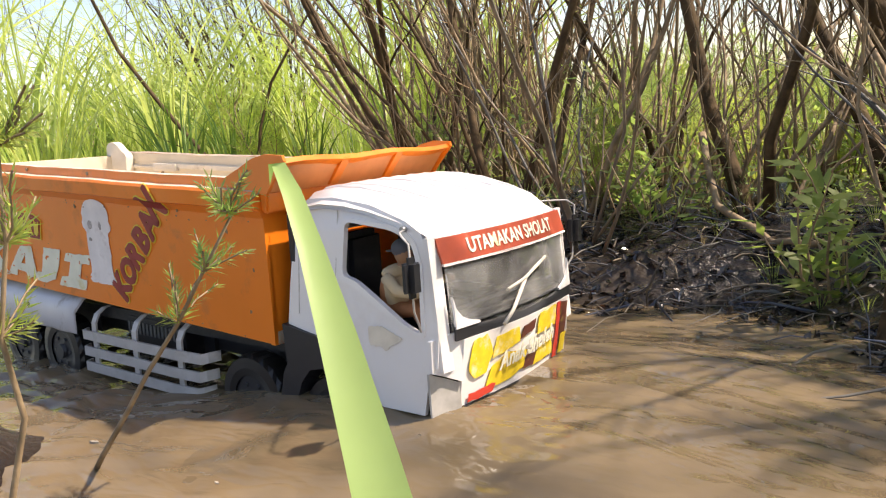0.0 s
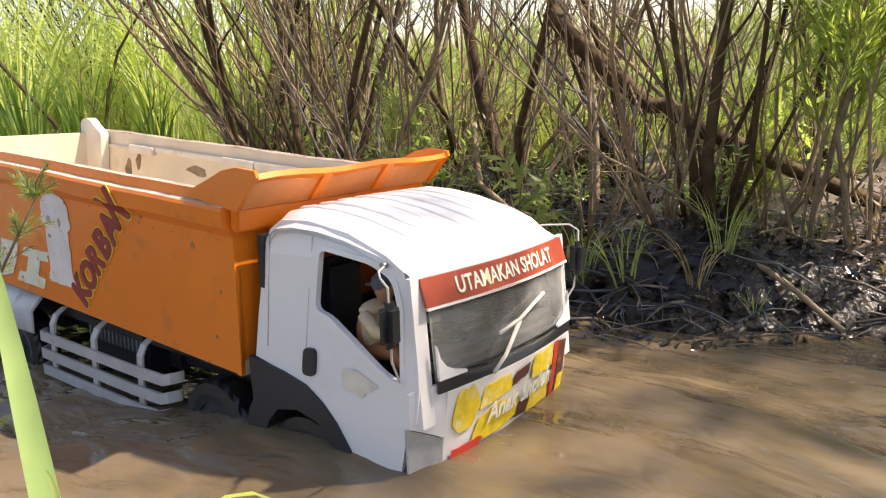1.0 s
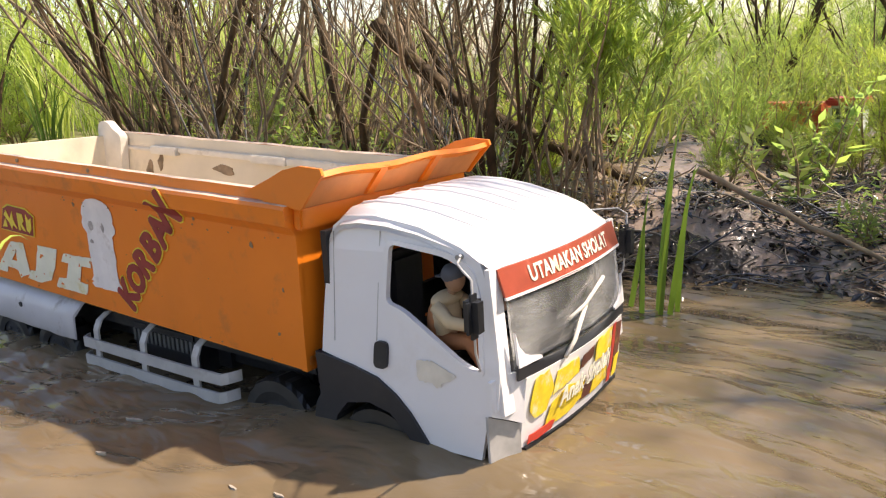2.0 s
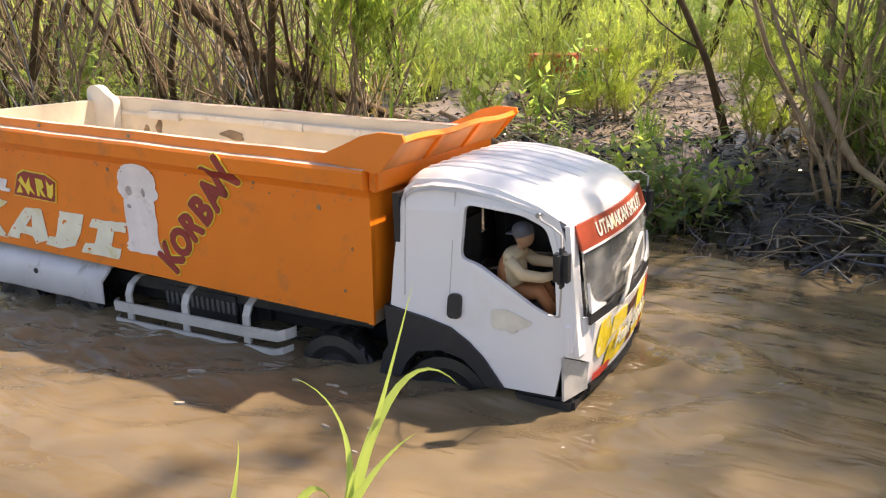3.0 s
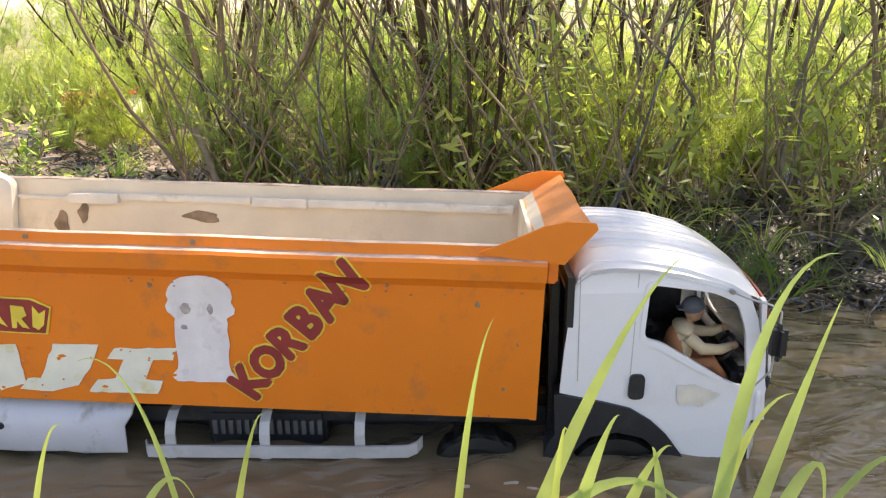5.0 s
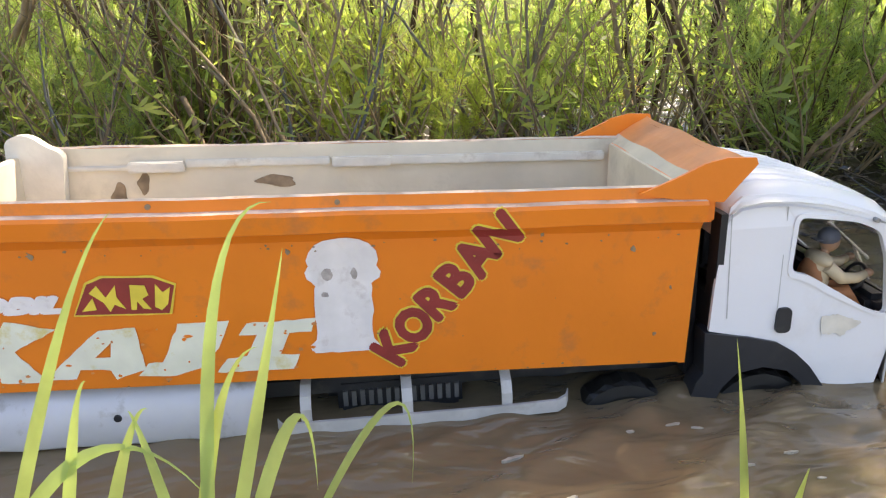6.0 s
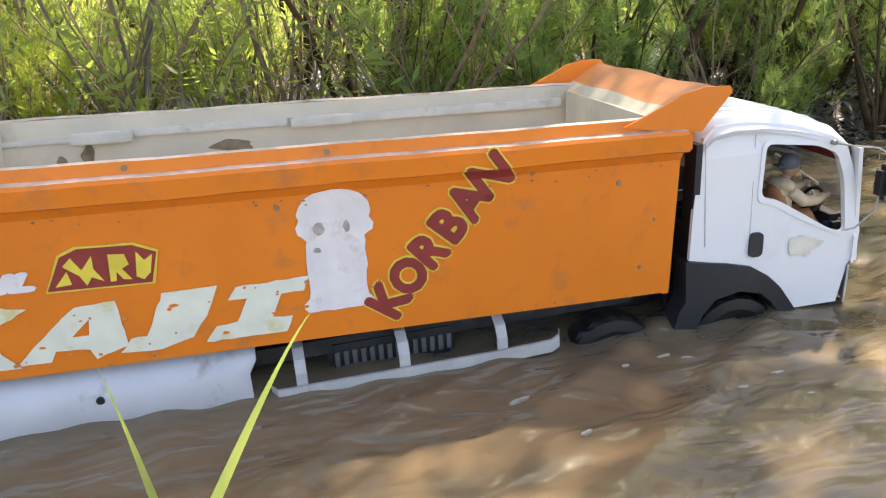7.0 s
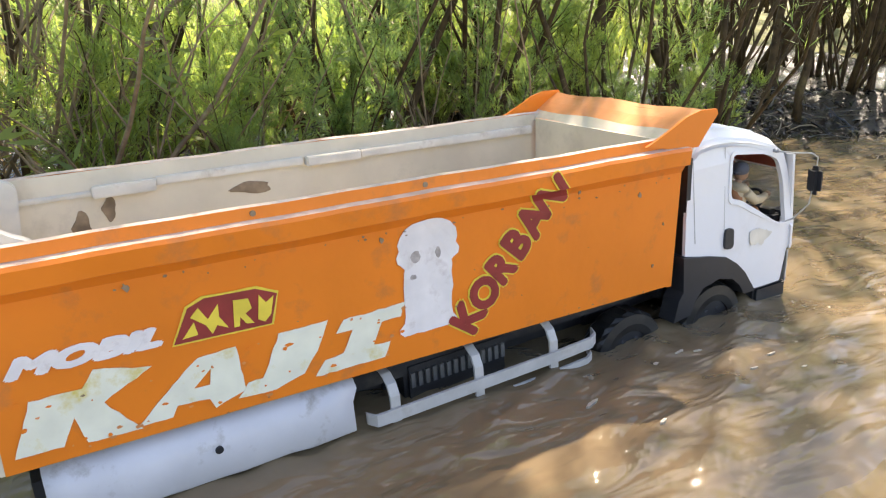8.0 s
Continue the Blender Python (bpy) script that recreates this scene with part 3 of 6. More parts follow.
def bed_lettering():
    K = [(-0.605, 0.011), (-0.590, 0.050), (-0.558, 0.050), (-0.549, 0.062), (-0.512, 0.054), (-0.546, 0.036), (-0.524, 0.008), (-0.560, 0.009), (-0.566, 0.030), (-0.575, 0.011)]
    A = [[(-0.527, 0.010), (-0.481, 0.052), (-0.452, 0.053), (-0.448, 0.016), (-0.472, 0.008), (-0.476, 0.017), (-0.498, 0.018), (-0.503, 0.010)], [(-0.486, 0.028), (-0.474, 0.028), (-0.472, 0.041)][::-1]]
    J = [(-0.454, 0.010), (-0.446, 0.021), (-0.434, 0.022), (-0.419, 0.055), (-0.379, 0.056), (-0.390, 0.032), (-0.402, 0.016), (-0.425, 0.009)]
    I = [(-0.393, 0.010), (-0.384, 0.022), (-0.368, 0.024), (-0.359, 0.042), (-0.373, 0.043), (-0.366, 0.053), (-0.311, 0.055), (-0.316, 0.044), (-0.333, 0.043), (-0.341, 0.024), (-0.326, 0.023), (-0.331, 0.011)]
    for i, shape in enumerate((K, J, I)):
        side_mark("letter", [jag(shape, 0.0006, i)], MARK_WHITE, label="faded cream-white block letter")
    side_mark("letter", [[jag(A[0], 0.0006, 7), A[1]]], MARK_WHITE, label="faded cream-white block letter")
    # the blank peeled figure decal
    half = ((0.1225, 0.007), (0.1210, 0.014), (0.1170, 0.0215), (0.1110, 0.0262), (0.1040, 0.0280), (0.0990, 0.0272), (0.0940, 0.0298), (0.0890, 0.0285), (0.0862, 0.0245), (0.0835, 0.0215), (0.0800, 0.0225), (0.0600, 0.0232), (0.0420, 0.0222), (0.0350, 0.0235), (0.0310, 0.0275), (0.0270, 0.0282), (0.0240, 0.0240))
    body = [(-0.2885 + h, z) for z, h in half] + [(-0.2885 - h, z) for z, h in reversed(half)]
    side_mark("figure_decal", [jag(body, 0.0007, 21)], MARK_PLAIN, label="blank peeled white decal shape")
    for x, z, rx, rz in ((-0.3005, 0.0925, 0.0044, 0.0056), (-0.2795, 0.0930, 0.0026, 0.0052), (-0.3030, 0.0755, 0.0030, 0.0022)):
        ring = [(x + rx * math.cos(a), z + rz * math.sin(a)) for a in [k * math.pi / 6 for k in range(12)]]
        side_mark("peeled_spot", [jag(ring, 0.0005, int(-x * 1000))], PEEL_GREY, 0.0016, "grey peeled spot", 0.0003)
    # chips and smears: peeled lettering, grime under the rim and along the lower edge
    rnd = random.Random(31)
    for i in range(84):
        if i < 44:
            x, z, r, mtl = rnd.uniform(-0.60, -0.31), rnd.uniform(0.004, 0.052), rnd.uniform(0.0006, 0.0017), (ORANGE, ORANGE_WORN)[i % 2]
        elif i < 70:
            x, z, r, mtl = rnd.uniform(-0.60, -0.01), rnd.uniform(0.112, 0.119), rnd.uniform(0.0004, 0.0010), RUST
        else:
            x, z, r, mtl = rnd.uniform(-0.60, -0.005), rnd.choice((rnd.uniform(0.001, 0.006), rnd.uniform(0.02, 0.11))), rnd.uniform(0.0004, 0.0009), RUST
        long = rnd.uniform(0.8, 2.2)
        ring = [(x + r * long * math.cos(a) * rnd.uniform(0.6, 1.2), z + r * math.sin(a) * rnd.uniform(0.6, 1.2)) for a in [k * math.pi / 5 for k in range(10)]]
        side_mark("paint_chip", [ring], mtl, 0.0016, thick=0.0003)
    # slanting word with a yellow outline
    word = "KORBAN"
    for i, ch in enumerate(word):
        s = i / 5
        x, z = -0.249 + 0.084 * s, 0.025 + 0.097 * s
        m = Matrix.Translation((x, 0, z)) @ Matrix.Rotation(radians(-46 + 6 * ((i * 3) % 4 - 1.5)), 4, "Y") @ Matrix.Diagonal((1.0, 1, 1.12, 1)) @ Matrix.Rotation(radians(90), 4, "X")
        size = (0.038, 0.035, 0.036, 0.037, 0.038, 0.041)[i]
        for mtl, fat, lift, nm in ((MARK_YELLOW, 0.0036, 0.0006, "letter_outline"), (MARK_RED, 0.0021, 0.0014, "letter")):
            bm = fat_letter(ch, size, fat)
            bmesh.ops.transform(bm, matrix=m, verts=bm.verts)
            for h in (0.1200, 0.1270, 0.1290):
                bmesh.ops.bisect_plane(bm, geom=bm.verts[:] + bm.edges[:] + bm.faces[:], plane_co=(0, 0, h), plane_no=(0, 0, 1))
            for v in bm.verts:
                v.co.y = v.co.y - skin(v.co.z) - lift
            part(nm, bm, mtl, bed, "dark red letter" if nm == "letter" else "yellow outline of a letter")
    # dark red badge with unreadable yellow strokes
    badge = [(-0.495, 0.066), (-0.483, 0.091), (-0.471, 0.096), (-0.434, 0.095), (-0.418, 0.088), (-0.424, 0.065)]
    grow = [(x + (0.0016 if x > -0.456 else -0.0016), z + (0.0016 if z > 0.08 else -0.0016)) for x, z in badge]
    side_mark("badge_outline", [jag(grow, 0.0003, 2)], MARK_YELLOW)
    side_mark("badge", [badge], MARK_RED, 0.0012, "dark red badge")
    strokes = [[(-0.489, 0.069), (-0.480, 0.080), (-0.478, 0.070)], [(-0.482, 0.084), (-0.476, 0.090), (-0.470, 0.080), (-0.462, 0.090), (-0.462, 0.080), (-0.456, 0.070), (-0.464, 0.074), (-0.468, 0.068), (-0.472, 0.076)],
               [(-0.452, 0.069), (-0.451, 0.090), (-0.440, 0.089), (-0.438, 0.081), (-0.443, 0.078), (-0.437, 0.069), (-0.443, 0.070), (-0.447, 0.076), (-0.448, 0.069)], [(-0.434, 0.071), (-0.432, 0.090), (-0.427, 0.083), (-0.421, 0.087), (-0.424, 0.073), (-0.429, 0.068)]]
    for s in strokes:
        side_mark("badge_stroke", [s], MARK_YELLOW, 0.0020)
    # small word on the slant above the block letters
    bm = fat_letter("MOBIL", 0.0185, 0.0016, 0.35)
    bmesh.ops.transform(bm, matrix=Matrix.Translation((-0.553, 0, 0.0745)) @ Matrix.Diagonal((1.78, 1, 0.98, 1)) @ Matrix.Rotation(radians(90), 4, "X"), verts=bm.verts)
    for v in bm.verts:
        v.co.y = v.co.y - flare(v.co.z) - 0.0010
    part("small_lettering", bm, MARK_PLAIN, bed, "faded white small lettering")


bed_lettering()


def build_chassis():
    bm = bmesh.new()
    box(bm, -0.60, 0.17, 0.060, 0.090, -0.045, -0.018, 0.002)
    box(bm, -0.60, 0.17, 0.132, 0.162, -0.045, -0.018, 0.002)
    for x in (-0.55, -0.42, -0.3, -0.18, -0.06, 0.06):
        box(bm, x - 0.01, x + 0.01, 0.055, 0.167, -0.05, -0.012)
    box(bm, -0.60, -0.02, 0.03, 0.192, -0.018, -0.004)
    chassis = part("chassis", bm, BLACK, truck, "black underframe")
    # tank with ridged cover behind the side steps
    bm = bmesh.new()
    box(bm, -0.30, -0.19, 0.028, 0.060, -0.056, -0.006, 0.004)
    for i in range(14):
        x = -0.295 + i * 0.0075
        box(bm, x, x + 0.004, 0.0255, 0.029, -0.030, -0.016, 0, 1)
    part("tank", bm, [BLACK, DULL_GREY], truck, "black tank with a ridged grey cover")
    # black strips on the cab's rear, also standing in for shade in the gap
    for y in (0.030, WIDE - 0.053):
        bm = bmesh.new()
        box(bm, 0.013, 0.021, y, y + 0.023, -0.03, 0.118, 0.002)
        part("gap_strip", bm, BLACK, truck, "black upright strip for the shaded gap behind the cab")
    # silver skirt along the rear, bent over its top
    bm = bmesh.new()
    prof = [(0.030, 0.004), (0.016, 0.004), (0.006, 0.001), (0.000, -0.005), (-0.004, -0.014), (-0.005, -0.040)]
    cols = []
    for i in range(13):
        x = -0.592 + 0.228 * i / 12
        cols.append([bm.verts.new((x + (0.006 if i == 12 and z > -0.01 else 0), y + 0.0008 * math.sin(i * 1.7), z - 0.038 * x * 0.55 + 0.0006 * math.sin(i * 2.3))) for y, z in prof])
    inner = [[bm.verts.new((v.co.x, v.co.y + 0.002, v.co.z - 0.002)) for v in c] for c in cols]
    for g in (cols, inner):
        for a, b in zip(g, g[1:]):
            for k in range(len(prof) - 1):
                bm.faces.new((a[k], a[k + 1], b[k + 1], b[k])).smooth = True
    for a, b in ((cols[0], inner[0]), (cols[-1], inner[-1])):
        for k in range(len(prof) - 1):
            bm.faces.new((a[k], a[k + 1], b[k + 1], b[k]))
    for a, b, c, d in zip(cols, cols[1:], inner, inner[1:]):
        bm.faces.new((a[-1], b[-1], d[-1], c[-1]))
    skirt = part("side_skirt", bm, SILVER, truck, "bent silver-white side skirt, stained along its lower edge")
    bm = bmesh.new()
    tube(bm, [(-0.475, 0.0, -0.006), (-0.475, -0.006, -0.007)], 0.0032, 10)
    part("screw_head", bm, DARKGREY, skirt)
    # side steps: three bent straps that carry three rails
    straps = []
    for x in (-0.325, -0.240, -0.155):
        bm = bmesh.new()
        path = [(0.030, 0.001), (0.014, 0.000), (0.004, -0.006), (-0.001, -0.016), (-0.002, -0.072)]
        w = 0.0045
        rows = [[bm.verts.new((x + sx * w, y + sy, z)) for sx, sy in ((-1, 0), (1, 0), (1, 0.0025), (-1, 0.0025))] for y, z in path]
        for a, b in zip(rows, rows[1:]):
            for k in range(4):
                bm.faces.new((a[k], a[(k + 1) % 4], b[(k + 1) % 4], b[k]))
        part("step_strap", bm, RAIL, truck)
    for z, x1 in ((-0.031, -0.100), (-0.051, -0.105), (-0.070, -0.112)):
        bm = bmesh.new()
        pts = [(-0.350, 0.004), (-0.345, -0.005)] + [(-0.34 + (x1 - 0.012 + 0.34) * i / 5, -0.0055) for i in range(6)] + [(x1 - 0.004, -0.002), (x1, 0.008)]
        rows = []
        for i, (x, y) in enumerate(pts):
            up = 0.004 * smoothstep(x1 - 0.02, x1, x)
            rows.append([bm.verts.new((x, y + dy, z + up + dz)) for dy, dz in ((0, -0.0055), (0, 0.0055), (0.003, 0.0055), (0.003, -0.0055))])
        for a, b in zip(rows, rows[1:]):
            for k in range(4):
                bm.faces.new((a[k], a[(k + 1) % 4], b[(k + 1) % 4], b[k]))
        bm.faces.new(rows[0]), bm.faces.new(rows[-1])
        part("step_rail", bm, RAIL, truck, "pale grey step rail")


build_chassis()


def build_wheel(x, y, r=0.047, wide=0.030):
    bm = bmesh.new()
    prof = [(0.55, -0.46), (0.72, -0.5), (0.93, -0.46), (1.0, -0.30), (1.0, 0.30), (0.93, 0.46), (0.72, 0.5), (0.55, 0.46)]
    n = 36
    rings = []
    for i in range(n):
        a = 2 * math.pi * i / n
        tread = 1.0 if i % 2 else 0.955
        rings.append([bm.verts.new((r * k * (tread if k > 0.95 else 1) * math.cos(a), wide * w, r * k * (tread if k > 0.95 else 1) * math.sin(a))) for k, w in prof])
    for i in range(n):
        a, b = rings[i], rings[(i + 1) % n]
        for k in range(len(prof) - 1):
            bm.faces.new((a[k], a[k + 1], b[k + 1], b[k]))
    wheel = part("wheel", bm, RUBBER, truck, "wet black rubber tyre")
    wheel.location = (x, y, -0.066)
    bm = bmesh.new()
    tube(bm, [(0, -wide * 0.40, 0), (0, wide * 0.40, 0)], r * 0.56, 20)
    tube(bm, [(0, -wide * 0.55, 0), (0, wide * 0.55, 0)], r * 0.20, 10)
    for i in range(6):
        a = i * math.pi / 3
        tube(bm, [(r * 0.38 * math.cos(a), -wide * 0.46, r * 0.38 * math.sin(a)), (r * 0.38 * math.cos(a), wide * 0.46, r * 0.38 * math.sin(a))], 0.0025, 6)
    part("rim", bm, DARKGREY, wheel, "muddy dark rim with bolts")
    return wheel


wheels = [build_wheel(x, y) for x in (0.072, -0.050, -0.425, -0.530) for y in (0.020, WIDE - 0.020)]


# ---- the cab; it nods on its springs ----
def lean(z):
    """How far the cab's sides lean in at a height."""
    return 0.0015 + 0.010 * smoothstep(0.0, 0.13, z) + 0.010 * smoothstep(0.115, 0.16, z)


SIDE_OUT = [(0.019, 0.023), (0.022, 0.060), (0.028, 0.110), (0.033, 0.129), (0.044, 0.1375), (0.075, 0.1390), (0.120, 0.1330), (0.160, 0.1205), (0.176, 0.111), (0.184, 0.090), (0.190, 0.060), (0.194, 0.030), (0.192, 0.004), (0.184, 0.000), (0.176, -0.038), (0.130, -0.038), (0.124, -0.030), (0.112, -0.014), (0.098, -0.001), (0.080, 0.010), (0.055, 0.016)]
WINDOW = [(0.093, 0.119), (0.145, 0.113), (0.166, 0.104), (0.174, 0.080), (0.1775, 0.030), (0.160, 0.036), (0.130, 0.054), (0.104, 0.069), (0.089, 0.072)]


def build_cab():
    # shell: both sides with window openings, as one body
    bm = bmesh.new()
    out, hole = SIDE_OUT, rounded(WINDOW, 0.007, 4)
    # rear wall and floor, black so that the cab's inside looks shaded
    for y0, y1, z0, z1 in ((0.008, WIDE - 0.008, 0.020, 0.050), (0.008, WIDE - 0.008, 0.114, 0.125), (0.008, 0.026, 0.050, 0.114), (0.196, WIDE - 0.008, 0.050, 0.114)):
        box(bm, 0.023, 0.029, y0, y1, z0, z1)
    box(bm, 0.023, 0.185, 0.008, WIDE - 0.008, 0.006, 0.014)
    cab = part("cab", bm, BLACK, truck, "black cab floor and rear wall with a rear window")
    for s in (0, 1):
        bm = bmesh.new()
        plate(bm, [out, hole[::-1]], lambda u, v, w, s=s: (u, lean(v) + w if s == 0 else WIDE - lean(v) - w, v), 0.004)
        part("cab_side", bm, WHITE, cab, "white cab side with a door window opening")
    # black panels added on the far door and under the roof as interior shade
    bm = bmesh.new()
    box(bm, 0.032, 0.172, WIDE - 0.016, WIDE - 0.012, 0.014, 0.078)
    part("door_lining", bm, BLACK, cab)
    bm = bmesh.new()
    box(bm, 0.036, 0.150, 0.018, WIDE - 0.018, 0.121, 0.124)
    part("headlining", bm, BLACK, cab)
    # roof: crowned, with ridges running fore and aft
    bm = bmesh.new()
    prof = [(0.026, 0.105), (0.028, 0.124), (0.032, 0.135), (0.042, 0.1425), (0.062, 0.1455), (0.090, 0.1445), (0.120, 0.1400), (0.150, 0.1325), (0.168, 0.1250), (0.178, 0.116), (0.186, 0.106)]
    n = 64
    grid = []
    for i, (x, z) in enumerate(prof):
        row = []
        for j in range(n + 1):
            v = j / n
            edge = min(v, 1 - v) * (WIDE - 0.022)
            drop = 0.012 * (1 - smoothstep(0.0, 0.022, edge)) ** 1.6
            ridge = 0.0010 * (0.5 + 0.5 * math.cos(v * 2 * math.pi * 6)) ** 5 * smoothstep(0.03, 0.05, edge) * smoothstep(0.04, 0.06, x) * smoothstep(0.170, 0.150, x)
            crown = 0.002 * math.sin(math.pi * v)
            bow = 0.010 * (math.sin(math.pi * v) - 0.0) * smoothstep(0.14, 0.187, x)
            k = smoothstep(0.105, 0.128, z)
            row.append(bm.verts.new((x + bow, 0.011 + v * (WIDE - 0.022), z + (crown + ridge) * k - drop * k)))
        grid.append(row)
    for a, b in zip(grid, grid[1:]):
        for j in range(n):
            bm.faces.new((a[j], a[j + 1], b[j + 1], b[j])).smooth = True
    under = [[bm.verts.new((v.co.x, v.co.y, v.co.z - 0.004)) for v in r] for r in grid]
    for a, b in zip(under, under[1:]):
        for j in range(n):
            bm.faces.new((a[j], a[j + 1], b[j + 1], b[j]))
    for a, b in ((grid[0], under[0]), (grid[-1], under[-1])):
        for j in range(n):
            bm.faces.new((a[j], a[j + 1], b[j + 1], b[j]))
    part("roof", bm, WHITE, cab, "white ridged cab roof")
    for i in range(8):
        v = (i + 1.25) / 9.5
        y, dz = 0.011 + v * (WIDE - 0.022), 0.002 * math.sin(math.pi * v)
        bm = bmesh.new()
        tube(bm, [(x + 0.010 * math.sin(math.pi * v) * smoothstep(0.14, 0.187, x), y, z + dz - 0.0004) for x, z in ((0.038, 0.1395), (0.048, 0.1436), (0.062, 0.1455), (0.090, 0.1445), (0.120, 0.1400), (0.150, 0.1325), (0.160, 0.1285))], [0.0008, 0.0024, 0.0026, 0.0026, 0.0026, 0.0022, 0.0006], 8)
        part("roof_rib", bm, WHITE, cab)
    for s in (0, 1):
        bm = bmesh.new()
        y = 0.026 if s == 0 else WIDE - 0.026
        tube(bm, [(0.040, y, 0.1385), (0.060, y, 0.1430), (0.090, y, 0.1422), (0.125, y, 0.1365), (0.155, y, 0.1285)], 0.0014, 6)
        part("roof_gutter", bm, WHITE, cab)

    def front(u, v, w):
        """On the bowed front: u across, v up, w outwards."""
        x = float(np.interp(v, (-0.04, -0.005, 0.030, 0.086, 0.108), (0.187, 0.193, 0.197, 0.192, 0.185)))
        return (x + w + 0.010 * math.sin(math.pi * min(1, max(0, u / WIDE))), u, v)

    def front_panel(name, outline, mtl, w0, thick, label="", hole=None):
        bm = bmesh.new()
        plate(bm, [outline] + ([hole] if hole else []), lambda u, v, w: front(u, v, w0 + w), thick)
        return part(name, bm, mtl, cab, label)

    def strip(u0, u1, v0, v1, n=10):
        return [(u0 + (u1 - u0) * i / n, v0) for i in range(n + 1)] + [(u1 - (u1 - u0) * i / n, v1) for i in range(n + 1)]

    # banner over the windscreen
    front_panel("banner", strip(0.012, WIDE - 0.012, 0.087, 0.107), BANNER_RED, 0.0005, 0.002, "red-brown banner over the windscreen")
    front_panel("banner_edge", strip(0.012, WIDE - 0.012, 0.0850, 0.0868), MARK_PLAIN, 0.001, 0.002)
    bm = letter_shape("UTAMAKAN SHOLAT", 0.0165, 0.0003)
    bmesh.ops.transform(bm, matrix=Matrix.Diagonal((0.86, 1.0, 1, 1)), verts=bm.verts)
    for v in bm.verts:
        v.co = Vector(front(0.112 + v.co.x, 0.0968 + v.co.y, 0.0030 + v.co.z))
    part("banner_lettering", bm, MARK_WHITE, cab, "white capital lettering")
    # windscreen, its dark frame and the pillars
    glass = front_panel("windscreen", strip(0.016, WIDE - 0.016, 0.031, 0.0845), GLASS, -0.001, 0.002, "clear windscreen with its hazy reflection painted in")
    glass.visible_shadow = False
    for u0, u1 in ((0.004, 0.016), (WIDE - 0.016, WIDE - 0.004)):
        front_panel("pillar", strip(u0, u1, 0.000, 0.108, 3), WHITE, -0.002, 0.004)
    front_panel("scuttle", strip(0.016, WIDE - 0.016, 0.024, 0.036), DARKGREY, 0.0012, 0.002, "dark strip under the windscreen")
    for s in (0, 1):
        corner_cut = [(0.016, 0.034), (0.016, 0.060), (0.0185, 0.050), (0.024, 0.043), (0.032, 0.039), (0.044, 0.036), (0.044, 0.034)]
        front_panel("screen_corner", corner_cut if s == 0 else [(WIDE - u, v) for u, v in reversed(corner_cut)], WHITE, 0.0016, 0.0022)
    # wiper
    bm = bmesh.new()
    tube(bm, [front(0.072, 0.026, 0.006), front(0.085, 0.036, 0.007), front(0.108, 0.058, 0.007)], 0.0018, 6)
    tube(bm, [front(0.082, 0.054, 0.006), front(0.108, 0.059, 0.007), front(0.150, 0.071, 0.006)], 0.0016, 6)
    part("wiper", bm, CREAM_STRIP, cab, "cream painted wiper")
    # lower front with its stickers
    front_panel("front_panel", strip(0.024, WIDE - 0.024, -0.034, 0.024), WHITE, 0.0, 0.004, "white lower front panel covered in stickers")
    for outl, mtl, lift in (
            ([(0.060, -0.002), (0.064, 0.016), (0.098, 0.018), (0.100, 0.004)], STICK_YELLOW, 0.0044),
            ([(0.126, -0.026), (0.132, -0.010), (0.160, -0.006), (0.164, -0.024)], STICK_YELLOW, 0.0050),
            ([(0.030, -0.004), (0.034, 0.020), (0.052, 0.022), (0.060, 0.004), (0.052, -0.012), (0.038, -0.014)], STICK_YELLOW, 0.0045),
            ([(0.052, -0.026), (0.058, -0.008), (0.082, 0.000), (0.112, -0.008), (0.108, -0.022), (0.082, -0.028)], STICK_YELLOW, 0.0048),
            ([(0.088, -0.010), (0.094, -0.024), (0.160, -0.026), (0.164, -0.006), (0.130, -0.014)], STICK_BROWN, 0.0046),
            ([(0.128, 0.003), (0.132, 0.022), (0.166, 0.023), (0.166, 0.004)], STICK_YELLOW, 0.0052),
            ([(0.100, 0.006), (0.104, 0.016), (0.126, 0.019), (0.124, 0.010)], STICK_BROWN, 0.0050),
            ([(0.166, -0.030), (0.168, 0.024), (0.176, 0.024), (0.174, -0.030)], STICK_RED, 0.0056),
            ([(0.177, -0.026), (0.178, 0.023), (0.194, 0.020), (0.193, -0.022)], STICK_BROWN, 0.0050),
            ([(0.178, -0.030), (0.180, -0.012), (0.194, -0.010), (0.193, -0.029)], STICK_YELLOW, 0.0058),
            ([(0.030, -0.032), (0.032, -0.025), (0.066, -0.024), (0.062, -0.032)], STICK_RED, 0.0056)):
        front_panel("sticker", jag(outl, 0.0009, int(outl[0][0] * 1000)), mtl, lift, 0.0005)
    bm = letter_shape("Anak Sholeh", 0.0185, 0.0004, 0.25)
    bmesh.ops.transform(bm, matrix=Matrix.Rotation(radians(4), 4, "Z") @ Matrix.Diagonal((0.98, 1.15, 1, 1)), verts=bm.verts)
    for v in bm.verts:
        v.co = Vector(front(0.112 + v.co.x, -0.004 + v.co.y, 0.0078 + v.co.z))
    part("front_lettering", bm, MARK_WHITE, cab, "white flowing lettering")
    front_panel("front_sill", strip(0.028, WIDE - 0.028, -0.041, -0.034), BLACK, 0.001, 0.006, "black lower edge")
    # corner panels beside the front, bumper and muddy fillers
    for s in (0, 1):
        def corner(u, v, w, s=s):
            p = (0.186 + 0.012 * u / 0.024 + w, u, v)
            return p if s == 0 else (p[0], WIDE - p[1], p[2])
        bm = bmesh.new()
